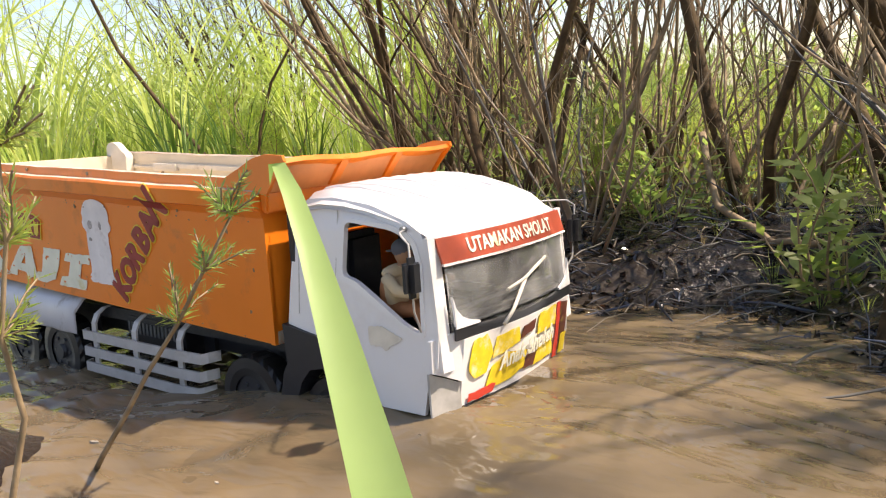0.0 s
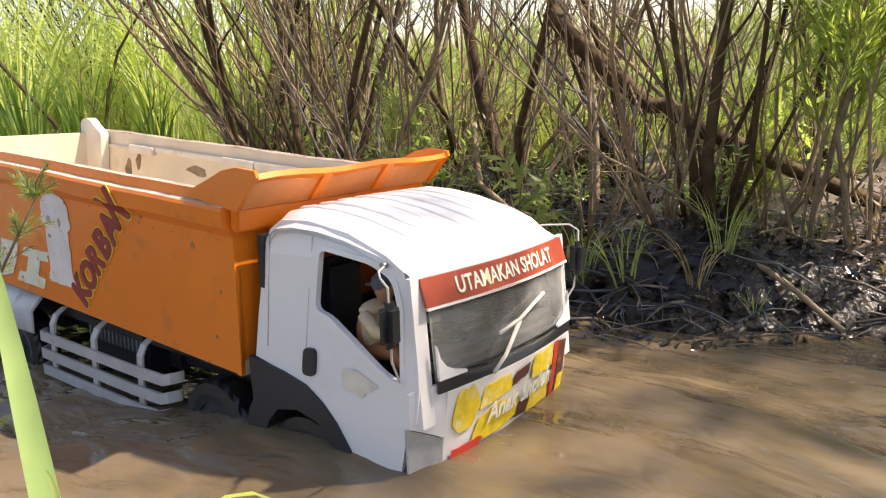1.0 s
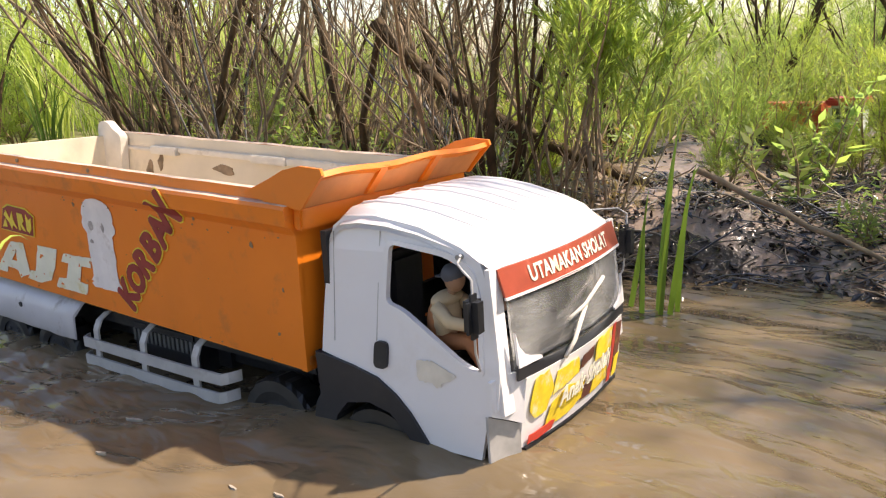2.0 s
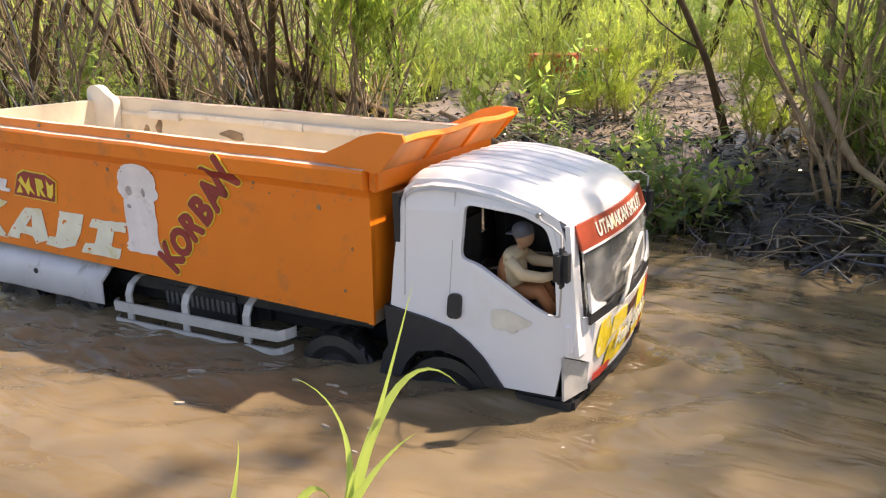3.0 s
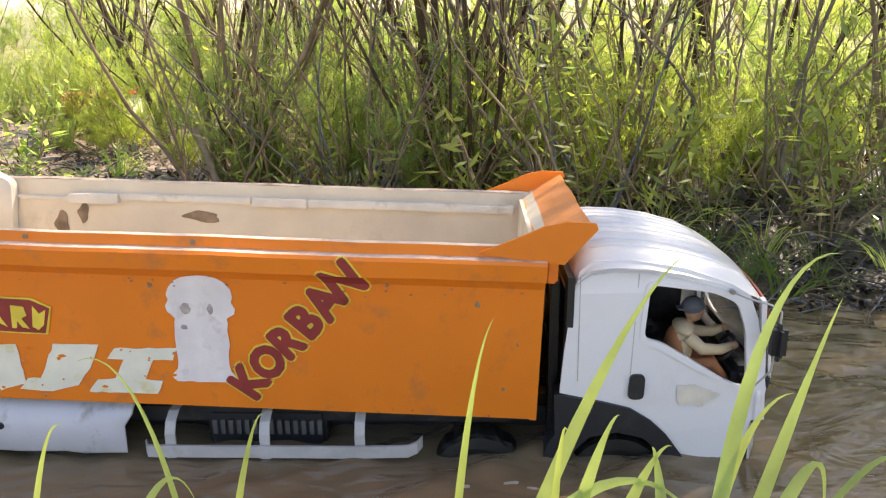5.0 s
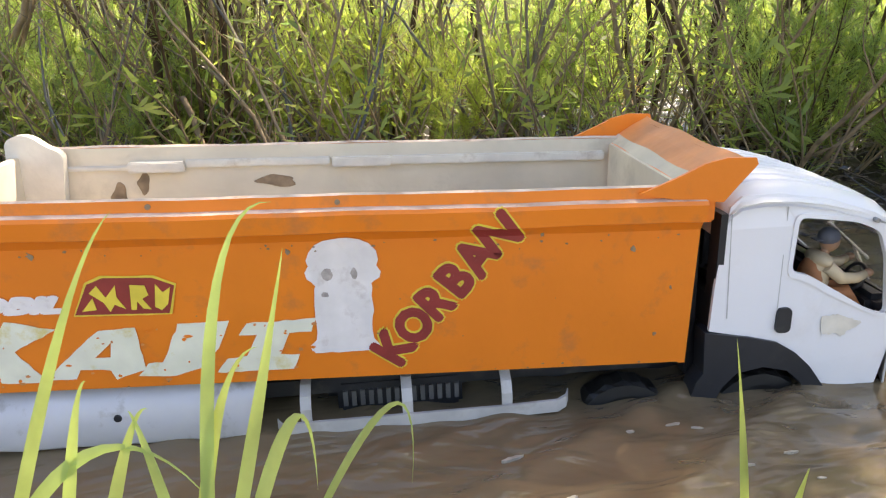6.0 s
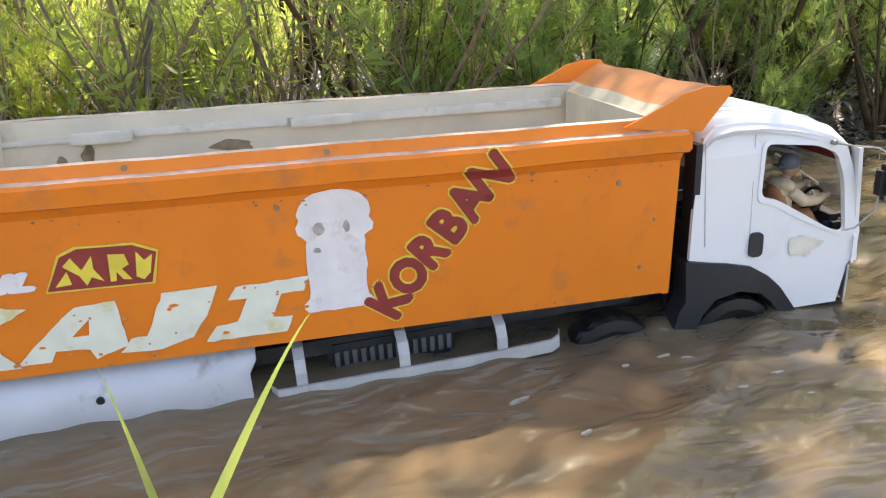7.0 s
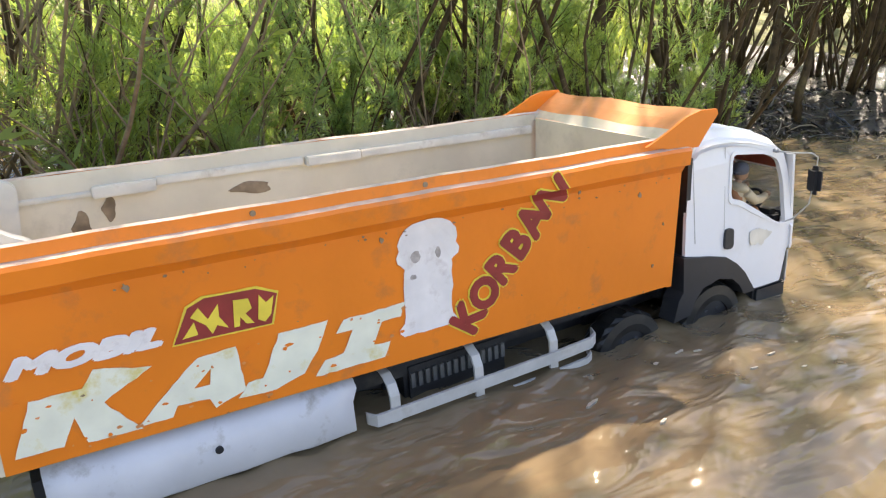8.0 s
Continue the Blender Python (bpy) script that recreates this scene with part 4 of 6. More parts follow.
        plate(bm, [[(-0.001, 0.000), (-0.001, 0.026), (0.006, 0.029), (0.024, 0.030), (0.024, -0.012), (0.012, -0.006)]], corner, 0.003)
        part("corner_panel", bm, WHITE, cab)
        bm = bmesh.new()
        plate(bm, [[(0.000, -0.040), (-0.001, -0.001), (0.012, -0.007), (0.024, -0.013), (0.024, -0.036)]], lambda u, v, w, c=corner: c(u, v, w - 0.003), 0.002)
        part("corner_filler", bm, GREY_CLEAR, cab, "muddy see-through filler panel")
    bm = bmesh.new()
    box(bm, 0.138, 0.192, 0.004, WIDE - 0.004, -0.074, -0.040, 0.003)
    part("bumper", bm, BLACK, cab, "black plastic bumper")
    # dark wheel arches
    arch = [(0.014, 0.023), (0.055, 0.0165), (0.080, 0.0105), (0.098, -0.0005), (0.112, -0.0135), (0.124, -0.0295), (0.131, -0.039), (0.113, -0.039), (0.104, -0.027), (0.092, -0.017), (0.070, -0.012), (0.046, -0.017), (0.034, -0.030), (0.028, -0.044), (0.004, -0.047), (0.010, -0.024), (0.016, -0.015)]
    for s in (0, 1):
        bm = bmesh.new()
        plate(bm, [arch], lambda u, v, w, s=s: (u, -0.0012 + w if s == 0 else WIDE + 0.0012 - w, v), 0.022)
        part("wheel_arch", bm, DARKGREY, cab, "dark grey plastic wheel arch")
    # door seams, handles and the scuffed patch
    for s in (0, 1):
        def on(u, v, w, s=s):
            y = lean(v) - w
            return (u, y if s == 0 else WIDE - y, v)
        bm = bmesh.new()
        plate(bm, [rounded([(0.077, 0.019), (0.0785, 0.041), (0.0915, 0.041), (0.0905, 0.019)], 0.005, 4)], lambda u, v, w: on(u, v, w - 0.0005), 0.003)
        part("door_handle", bm, BLACK, cab, "black recessed door handle")
        bm = bmesh.new()
        for a, b in (((0.034, 0.125), (0.034, 0.034)), ((0.083, 0.128), (0.078, 0.020))):
            plate(bm, [[(a[0] - 0.0004, a[1]), (a[0] + 0.0004, a[1]), (b[0] + 0.0004, b[1]), (b[0] - 0.0004, b[1])]], lambda u, v, w: on(u, v, w), 0.0004)
        part("door_seam", bm, GREY_CLEAR, cab)
        bm = bmesh.new()
        rim = rounded([(x + (0.004 if x > 0.135 else -0.004), z + (0.004 if z > 0.075 else -0.0045)) for x, z in WINDOW], 0.010, 4)
        plate(bm, [rim, rounded(WINDOW, 0.007, 4)[::-1]], lambda u, v, w: on(u, v, w), 0.0012)
        part("window_surround", bm, WHITE, cab)
    bm = bmesh.new()
    plate(bm, [jag(rounded([(0.118, 0.031), (0.130, 0.033), (0.146, 0.029), (0.158, 0.023), (0.146, 0.019), (0.140, 0.012), (0.130, 0.016), (0.121, 0.014)], 0.004), 0.0010, 5)], lambda u, v, w: (u, lean(v) - 0.0002 - w, v), 0.0004)
    part("scuff", bm, SCUFF, cab, "tan scuffed patch on the door")
    # mirrors on bent arms
    for s in (0, 1):
        sgn = -1 if s == 0 else 1
        y0 = 0.010 if s == 0 else WIDE - 0.010
        bm = bmesh.new()
        tube(bm, [(0.160, y0, 0.114), (0.168, y0 + sgn * 0.016, 0.1135), (0.182, y0 + sgn * 0.030, 0.113), (0.190, y0 + sgn * 0.032, 0.108), (0.190, y0 + sgn * 0.031, 0.085), (0.188, y0 + sgn * 0.028, 0.055), (0.182, y0 + sgn * 0.014, 0.036), (0.172, y0 + sgn * 0.002, 0.029), (0.152, y0, 0.032)], 0.0009, 6)
        arm = part("mirror_arm", bm, RAIL, cab, "bent grey wire mirror arm")
        bm = bmesh.new()
        box(bm, 0.184, 0.196, y0 + sgn * 0.031 - 0.0085, y0 + sgn * 0.031 + 0.0085, 0.066, 0.098, 0.005)
        part("mirror_head", bm, BLACK, arm, "black mirror housing")
        bm = bmesh.new()
        tube(bm, [(0.160, y0 + 0.002, 0.1145), (0.160, y0 + sgn * 0.004, 0.1145)], 0.0022, 8)
        part("mirror_bolt", bm, METAL, arm)
    # inside: seats, dashboard, steering wheel
    for y in (0.050, 0.160):
        bm = bmesh.new()
        box(bm, 0.075, 0.135, y - 0.025, y + 0.025, 0.014, 0.034, 0.006)
        box(bm, 0.062, 0.080, y - 0.024, y + 0.024, 0.030, 0.105, 0.006)
        part("seat", bm, BLACK, cab)
    bm = bmesh.new()
    box(bm, 0.170, 0.192, 0.016, WIDE - 0.016, 0.014, 0.042, 0.006)
    part("dashboard", bm, DARKGREY, cab)
    bm = bmesh.new()
    ring = [Vector((0.170 + 0.006 * math.sin(a), 0.042 + 0.013 * math.cos(a), 0.052 + 0.011 * math.sin(a))) for a in [i * math.pi / 10 for i in range(21)]]
    tube(bm, ring, 0.0018, 6)
    tube(bm, [(0.180, 0.042, 0.038), (0.170, 0.042, 0.052)], 0.003, 6)
    part("steering_wheel", bm, BLACK, cab)
    return cab


cab = build_cab()


def build_doll():
    """The driver doll: one plain mesh."""
    bm = bmesh.new()

    def blob(c, r, mi, seg=14):
        vs = bmesh.ops.create_uvsphere(bm, u_segments=seg, v_segments=9, radius=1.0)["verts"]
        bmesh.ops.transform(bm, matrix=Matrix.Translation(c) @ Matrix.Diagonal((*r, 1)), verts=vs)
        for f in {f for v in vs for f in v.link_faces}:
            f.material_index, f.smooth = mi, True

    blob((0.116, 0.048, 0.060), (0.012, 0.017, 0.024), 1)
    blob((0.113, 0.048, 0.057), (0.0125, 0.0172, 0.0225), 2)
    blob((0.118, 0.048, 0.077), (0.010, 0.020, 0.007), 1)
    tube(bm, [(0.122, 0.048, 0.080), (0.125, 0.048, 0.088)], 0.0042, 8, 0)
    blob((0.127, 0.048, 0.0945), (0.0095, 0.0085, 0.0115), 0)
    blob((0.1255, 0.048, 0.0985), (0.0108, 0.0098, 0.0095), 3)
    box(bm, 0.110, 0.119, 0.042, 0.054, 0.0955, 0.0970, 0.0005, 3)
    for y, dz in ((0.032, 0.0), (0.064, 0.006)):
        tube(bm, [(0.118, y, 0.074), (0.132, y - 0.002, 0.062 + dz), (0.150, y + 0.002, 0.060 + dz), (0.160, y + 0.004, 0.063 + dz)], [0.0065, 0.0062, 0.0052, 0.004], 8, 1)
        blob((0.163, y + 0.004, 0.064 + dz), (0.005, 0.004, 0.004), 0, 10)
    for y in (0.040, 0.056):
        tube(bm, [(0.112, y, 0.040), (0.145, y, 0.044), (0.158, y, 0.026)], [0.0085, 0.0075, 0.006], 8, 2)
    me = mesh_from("driver_doll", bm, [SKIN, SHIRT, VEST, CAP])
    me.transform(Matrix.Translation((0.137, 0.034, 0.090)) @ Matrix.Scale(0.92, 4) @ Matrix.Translation((-0.127, -0.048, -0.0945)))
    return tagged(new("driver_doll", me), "cream-shirted driver doll with a dark cap at the wheel", "doll")


doll = build_doll()


def build_bow_wave():
    """The hump of water that the truck pushes along, with trailing ridges."""
    xs, ys = np.arange(-0.75, 0.62, 0.008), np.arange(-0.42, 0.60, 0.008)
    rnd_off = 3.3
    verts, w = [], len(xs)
    for y in ys:
        for x in xs:
            d = abs(y - 0.11)
            ahead = x - 0.20
            arms = 0.0
            for k, (start, slope, amp) in enumerate(((0.26, 0.75, 0.010), (0.16, 0.62, 0.007), (0.36, 0.9, 0.006), (0.05, 0.55, 0.005))):
                line = start - d / slope
                arms += amp * math.exp(-((x - line) / 0.022) ** 2) * math.exp(-d * 3.0)
            rip = 0.0014 * math.sin((math.hypot(ahead, d)) * 120 + 2.2 * noise.noise((x * 5, y * 5, 2.0))) * math.exp(-math.hypot(max(0, ahead), max(0, d - 0.1)) * 4.5)
            turb = 0.003 * noise.noise((x * 22, y * 22, rnd_off)) * smoothstep(0.22, 0.0, x) * smoothstep(0.30, 0.14, d)
            fade = smoothstep(0.62, 0.40, x) * smoothstep(-0.75, -0.5, x) * smoothstep(0.42, 0.3, d if y < 0.11 else d * 0.86)
            z = (arms + rip + turb + 0.0038) * fade - 0.022 * (1 - fade) - 0.001
            verts.append((x, y, z))
    faces = [(j * w + i, j * w + i + 1, (j + 1) * w + i + 1, (j + 1) * w + i) for j in range(len(ys) - 1) for i in range(w - 1)]
    me = bpy.data.meshes.new("bow_wave")
    me.from_pydata(verts, [], faces)
    me.materials.append(WATER)
    for p in me.polygons:
        p.use_smooth = True
    return tagged(new("bow_wave", me), "ripples of brown water pushed along by the truck", "wave")


bow_wave = build_bow_wave()


def build_foam():
    """Flecks of foam that drift along beside the truck."""
    rnd = random.Random(77)
    for i in range(12):
        x, y = rnd.uniform(-0.20, 0.30), -0.035 - abs(rnd.gauss(0, 0.05))
        r, long, a0 = rnd.uniform(0.0008, 0.0022), rnd.uniform(1.8, 4.5), rnd.uniform(-0.3, 0.5)
        bm = bmesh.new()
        ring = []
        for k in range(12):
            a = k * math.pi / 6
            u, v = r * long * math.cos(a) * rnd.uniform(0.6, 1.2), r * math.sin(a) * rnd.uniform(0.5, 1.2)
            ring.append((u * math.cos(a0) - v * math.sin(a0), u * math.sin(a0) + v * math.cos(a0)))
        plate(bm, [ring], lambda u, v, w: (x + u, y + v, -0.003 + w), 0.0072)
        part("foam_fleck", bm, FOAM, bow_wave, "pale fleck of foam")


build_foam()


def build_surge():
    """The bank of water that piles up round the cab while the truck noses down."""
    xs, ys = np.arange(-0.40, 0.75, 0.0125), np.arange(-0.34, 0.56, 0.0125)
    verts, w = [], len(xs)
    for y in ys:
        for x in xs:
            d = max(0.0, abs(y - 0.11) - 0.10)
            fx = smoothstep(-0.32, 0.10, x) * smoothstep(0.62, 0.24, x)
            h = 0.036 * fx * math.exp(-(d / 0.105) ** 2)
            h += 0.0030 * noise.noise((x * 14, y * 18, 4.4)) * fx + 0.0018 * noise.noise((x * 34, y * 40, 6.1)) * fx
            rim = min(x + 0.40, 0.75 - x, y + 0.34, 0.56 - y)
            verts.append((x, y, h - 0.006 - 0.02 * smoothstep(0.05, 0.0, rim)))
    faces = [(j * w + i, j * w + i + 1, (j + 1) * w + i + 1, (j + 1) * w + i) for j in range(len(ys) - 1) for i in range(w - 1)]
    me = bpy.data.meshes.new("bow_surge")
    me.from_pydata(verts, [], faces)
    me.materials.append(WATER)
    for p in me.polygons:
        p.use_smooth = True
    return tagged(new("bow_surge", me), "swell of brown water piled up round the cab", "wave")


bow_surge = build_surge()


# ---- plants ----
class Leaves:
    """Gathers narrow leaflets into one mesh."""

    def __init__(self):
        self.v, self.f = [], []

    def leaf(self, p, d, side, length, width):
        k = len(self.v)
        m = p + d * (length * 0.42)
        self.v += [tuple(p), tuple(m + side * (width / 2)), tuple(p + d * length), tuple(m - side * (width / 2))]
        self.f.append((k, k + 1, k + 2, k + 3))

    def sprig(self, rnd, path, count, length, width, spread):
        """Leaflets all round a twig, pointing along and away from it."""
        n = len(path) - 1
        for i in range(count):
            t = (i + rnd.random()) / count * n
            k = min(int(t), n - 1)
            p = path[k].lerp(path[k + 1], t - k)
            d = (path[k + 1] - path[k]).normalized()
            o = d.orthogonal().normalized()
            o.rotate(Matrix.Rotation(rnd.uniform(0, 6.283), 3, d))
            way = (d * (1 - spread) + o * spread).normalized()
            self.leaf(p, way, way.cross(o).normalized() if way.cross(o).length > 0.01 else o, length * rnd.uniform(0.6, 1.15) * (1 - 0.35 * t / n), width)

    def mesh(self, name, mtl):
        me = bpy.data.meshes.new(name)
        me.from_pydata(self.v, [], self.f)
        me.materials.append(mtl)
        return me


def grow(rnd, start, way, length, n, wobble, lift=0.0):
    """A crooked path."""
    pts, d = [Vector(start)], Vector(way).normalized()
    for i in range(n):
        d = (d + Vector((rnd.gauss(0, wobble), rnd.gauss(0, wobble), rnd.gauss(0, wobble * 0.6) + lift))).normalized()
        pts.append(pts[-1] + d * (length / n))
    return pts


def child(name, me, parent, label=""):
    ob = new(name, me)
    ob.parent = parent
    if label:
        ob["label"] = label
    return ob


def build_shrub(name, label, seed, height, stems, lean_out, stem_r, leaf_from, twigs, leaflets, leaf_len, bark, leaf, spread=0.55, leaf_w=0.0021, group="", bare=2, category="shrub"):
    """A many-stemmed shrub: crooked tapered stems with side twigs and a feathery crown."""
    rnd = random.Random(seed)
    root = empty(name, label, category, group)
    leaves, twig_bm = Leaves(), bmesh.new()
    for s in range(stems):
        a = 2 * math.pi * (s + rnd.random() * 0.7) / stems
        out = lean_out * rnd.uniform(0.3, 1.2)
        h = height * rnd.uniform(0.7, 1.1)
        base = Vector((0.035 * math.cos(a) * rnd.random(), 0.035 * math.sin(a) * rnd.random(), -0.03))
        path = grow(rnd, base, (math.cos(a) * out, math.sin(a) * out, 1), h, 9, 0.14, 0.06)
        r = stem_r * rnd.choice((0.55, 0.7, 0.85, 1.0, 1.7))
        bm = bmesh.new()
        tube(bm, path, [r * (1.25 if k == 0 else 1 - 0.085 * k) for k in range(10)], 7)
        for b in range(twigs):
            t = rnd.uniform(leaf_from, 1.0) if b >= bare else rnd.uniform(0.1, 0.7)
            k = min(int(t * 9), 8)
            p = path[k].lerp(path[k + 1], t * 9 - k)
            d = (path[k + 1] - path[k]).normalized()
            o = d.orthogonal().normalized()
            o.rotate(Matrix.Rotation(rnd.uniform(0, 6.283), 3, d))
            ln = height * rnd.uniform(0.10, 0.24)
            tw = grow(rnd, p, d * 0.75 + o * 0.7, ln, 5, 0.14, 0.08)
            tube(twig_bm, tw, [r * 0.34, r * 0.28, r * 0.22, r * 0.16, r * 0.10, r * 0.06], 4, caps=False)
            if b >= bare:
                leaves.sprig(rnd, tw, leaflets, leaf_len, leaf_w, spread)
                for _ in range(3):
                    q = tw[rnd.randrange(1, 5)]
                    sub = grow(rnd, q, Vector((rnd.gauss(0, 0.6), rnd.gauss(0, 0.6), 0.9)), ln * 0.55, 3, 0.12, 0.05)
                    leaves.sprig(rnd, sub, int(leaflets * 0.6), leaf_len, leaf_w, spread)
        leaves.sprig(rnd, path[max(2, int(leaf_from * 9)):], int(leaflets * 1.2), leaf_len, leaf_w, spread)
        part("stem", bm, bark, root)
    tagged(part("twig_growth", twig_bm, bark, root), kind="stuff")
    child("crown", leaves.mesh("crown", leaf), root)
    return root


def build_herb(seed, label, leaf, n=9, h=0.16, leaf_len=0.035, leaf_w=0.008):
    """A low leafy weed."""
    rnd = random.Random(seed)
    root = empty("weed", label, "weed", "weeds on the banks")
    leaves = Leaves()
    bm = bmesh.new()
    for s in range(n):
        a = rnd.uniform(0, 6.283)
        path = grow(rnd, (0.01 * math.cos(a), 0.01 * math.sin(a), -0.02), (math.cos(a) * 0.5, math.sin(a) * 0.5, 1), h * rnd.uniform(0.6, 1.2), 6, 0.15, 0.03)
        tube(bm, path, [0.0016 - 0.0002 * k for k in range(7)], 4, caps=False)
        leaves.sprig(rnd, path[1:], 16, leaf_len, leaf_w, 0.68)
    tagged(part("undergrowth", bm, BARK_PALE, root), kind="stuff")
    child("foliage", leaves.mesh("foliage", leaf), root)
    return root


def blade(bm, base, mid, tip, width, mi=0, seg=9, face=(0.25, 1, 0.1)):
    """A folded grass blade along a bend from base over mid to tip."""
    base, mid, tip = Vector(base), Vector(mid), Vector(tip)
    ctrl = mid * 2 - (base + tip) / 2
    rows = []
    for i in range(seg + 1):
        t = i / seg
        p = base * (1 - t) ** 2 + ctrl * 2 * t * (1 - t) + tip * t * t
        d = ((ctrl - base) * (1 - t) + (tip - ctrl) * t).normalized()
        side = d.cross(Vector(face)).normalized()
        w = width * 0.5 * (1 - t ** 2.2) * (0.7 + 0.6 * math.sin(math.pi * min(1, t * 1.2 + 0.15)))
        fold = side.cross(d) * w * 0.35
        rows.append([bm.verts.new(p - side * w + fold), bm.verts.new(p), bm.verts.new(p + side * w + fold)])
    for a, b in zip(rows, rows[1:]):
        for k in range(2):
            f = bm.faces.new((a[k], a[k + 1], b[k + 1], b[k]))
            f.material_index, f.smooth = mi, True


def build_tuft(seed, label, n, h, width, mtl, name="grass_tuft", bend=0.5):
    rnd = random.Random(seed)
    root = empty(name, label, "grass", "grass tufts")
    bm = bmesh.new()
    for i in range(n):
        a, ln = rnd.uniform(0, 6.283), h * rnd.uniform(0.5, 1.15)
        d = Vector((math.cos(a), math.sin(a), 0))
        b = d * rnd.uniform(0, 0.03)
        blade(bm, b + Vector((0, 0, -0.03)), b + d * ln * bend * 0.25 + Vector((0, 0, ln * 0.6)), b + d * ln * bend * rnd.uniform(0.4, 1.1) + Vector((0, 0, ln * rnd.uniform(0.7, 1.0))), width, 0, 6)
    tagged(part("turf", bm, mtl, root), kind="stuff")
    return root


def spot(x, y, scale=1.0, turn=0.0, tip=0.0, tip_way=0.0):
    return pose(x, y, ground_height(x, y) if abs(y) < 9 and abs(x) < 9 else 0.02, 0, 0, turn) @ pose(0, 0, 0, tip * math.cos(tip_way), tip * math.sin(tip_way), 0) @ Matrix.Scale(scale, 4)


def scatter(makers, places, seed, lo=0.85, hi=1.2, tip=6):
    """Stand the makers' plants at the places; each maker's first plant is used, the rest are copies."""
    rnd = random.Random(seed)
    for x, y in places:
        k = rnd.randrange(len(makers))
        m = spot(x, y, rnd.uniform(lo, hi), rnd.uniform(0, 360), rnd.uniform(0, tip), rnd.uniform(0, 6.28))
        src, used = makers[k]
        if used:
            copy_thing(src, m)
        else:
            src.matrix_basis = m
            makers[k] = (src, True)


def fill(seed, x0, x1, y0, y1, gap, keep=lambda x, y: True):
    """Places about a gap apart, unevenly, in a stretch of the plan."""
    rnd, out = random.Random(seed), []
    y = y0
    while y < y1:
        x = x0 + rnd.uniform(0, gap)
        while x < x1:
            p = (x + rnd.uniform(-0.35, 0.35) * gap, y + rnd.uniform(-0.35, 0.35) * gap)
            if keep(*p):
                out.append(p)
            x += gap * rnd.uniform(0.75, 1.25)
        y += gap * 0.8
    return out


def off_clearing(x, y):
    return math.hypot((x + 0.75) / 0.46, (y - 1.15) / 0.75) > 1 and y - along(FAR_BANK, x) > 0.10


thicket = [(build_shrub("thicket_shrub", "dark-stemmed shrub with crooked stems on the muddy bank", 10 + i, 1.25, 10, 0.46, 0.0043, 0.30, 6, 9, 0.032, BARK, LEAF_MID, group="bank thicket"), False) for i in range(4)]
canes = [(build_shrub("thicket_shrub", "clump of pale bare canes leaning together", 30 + i, 1.2, 12, 0.34, 0.0042, 0.55, 4, 9, 0.03, BARK_PALE, LEAF_BRIGHT, group="bank thicket"), False) for i in range(2)]
feather = [(build_shrub("feathery_shrub", "bright green feathery shrub with needle-like leaves", 50 + i, 0.62, 7, 0.40, 0.004, 0.12, 15, 30, 0.036, BARK_PALE, LEAF_BRIGHT, 0.45, 0.0027, "feathery shrubs", 1), False) for i in range(3)]
feather_mid = [(build_shrub("feathery_shrub", "mid-green feathery shrub with needle-like leaves", 70 + i, 0.60, 8, 0.45, 0.0045, 0.06, 16, 36, 0.036, BARK, LEAF_MID, 0.50, 0.0030, "feathery shrubs", 1), False) for i in range(3)]
herbs = [(build_herb(90, "low bright green weed in the mud", LEAF_BRIGHT), False), (build_herb(91, "low mid-green weed in the mud", LEAF_MID, 11, 0.13, 0.03, 0.006), False), (build_herb(92, "drying pinkish weed in the mud", LEAF_DRY, 8, 0.15, 0.026, 0.003), False)]
tufts = [(build_tuft(95, "tuft of green grass on the bank", 24, 0.26, 0.0034, GRASS), False), (build_tuft(96, "tuft of pale dry grass", 22, 0.16, 0.0026, GRASS_PALE, bend=0.9), False), (build_tuft(97, "tuft of long arching grass", 30, 0.42, 0.0042, GRASS_LIT, bend=0.9), False)]

def off_gap(x, y):
    """Outside the gap upstream where the sky shows between the trees."""
    return not 0.50 < math.atan2(y + 0.23, -(x + 1.12)) < 0.66


# a thin belt of thicket along the far bank
scatter(thicket, fill(1, -2.5, -1.15, 0.74, 1.02, 0.40, lambda x, y: off_clearing(x, y) and off_gap(x, y)) + fill(2, -0.42, 0.35, 0.74, 0.85, 0.42, off_clearing), 101, 0.85, 1.15, 14)
leafy = [(build_shrub("thicket_shrub", "leafy dark-stemmed shrub overhanging the creek", 40 + i, 1.25, 8, 0.40, 0.0045, 0.30, 9, 24, 0.034, BARK, LEAF_MID, group="bank thicket"), False) for i in range(3)]
scatter(leafy, fill(27, 1.2, 2.1, 0.72, 0.92, 0.45) + fill(30, 1.7, 2.25, 0.56, 0.74, 0.30), 115, 0.9, 1.15, 10)
scatter(canes, fill(4, -2.75, -2.3, 0.95, 1.3, 0.20, off_gap) + [(-2.05, 1.12), (-1.75, 1.15), (0.25, 0.98), (-0.28, 0.74), (0.08, 0.80)], 102, 0.8, 1.1, 14)
scatter(thicket, [(2.15, 0.95), (2.72, 0.62), (2.9, 0.40), (2.62, 0.85), (3.2, 0.7), (2.75, 1.1), (-4.2, 1.45), (-4.12, 1.38), (-4.3, 1.5), (-4.25, 1.35), (-4.05, 1.5), (-4.15, 1.55)], 103, 0.9, 1.2, 12)
scatter(leafy, [(2.85, 0.78), (3.0, 0.98), (2.72, 0.98), (3.15, 0.62), (2.98, 0.52), (3.3, 0.9)], 156, 0.8, 1.1, 10)
scatter(leafy, fill(56, -1.6, -0.1, 2.1, 2.7, 0.42), 162, 0.75, 1.1, 8)
scatter(leafy, fill(51, 3.1, 4.8, 0.7, 2.6, 0.42), 151, 0.8, 1.2, 8)
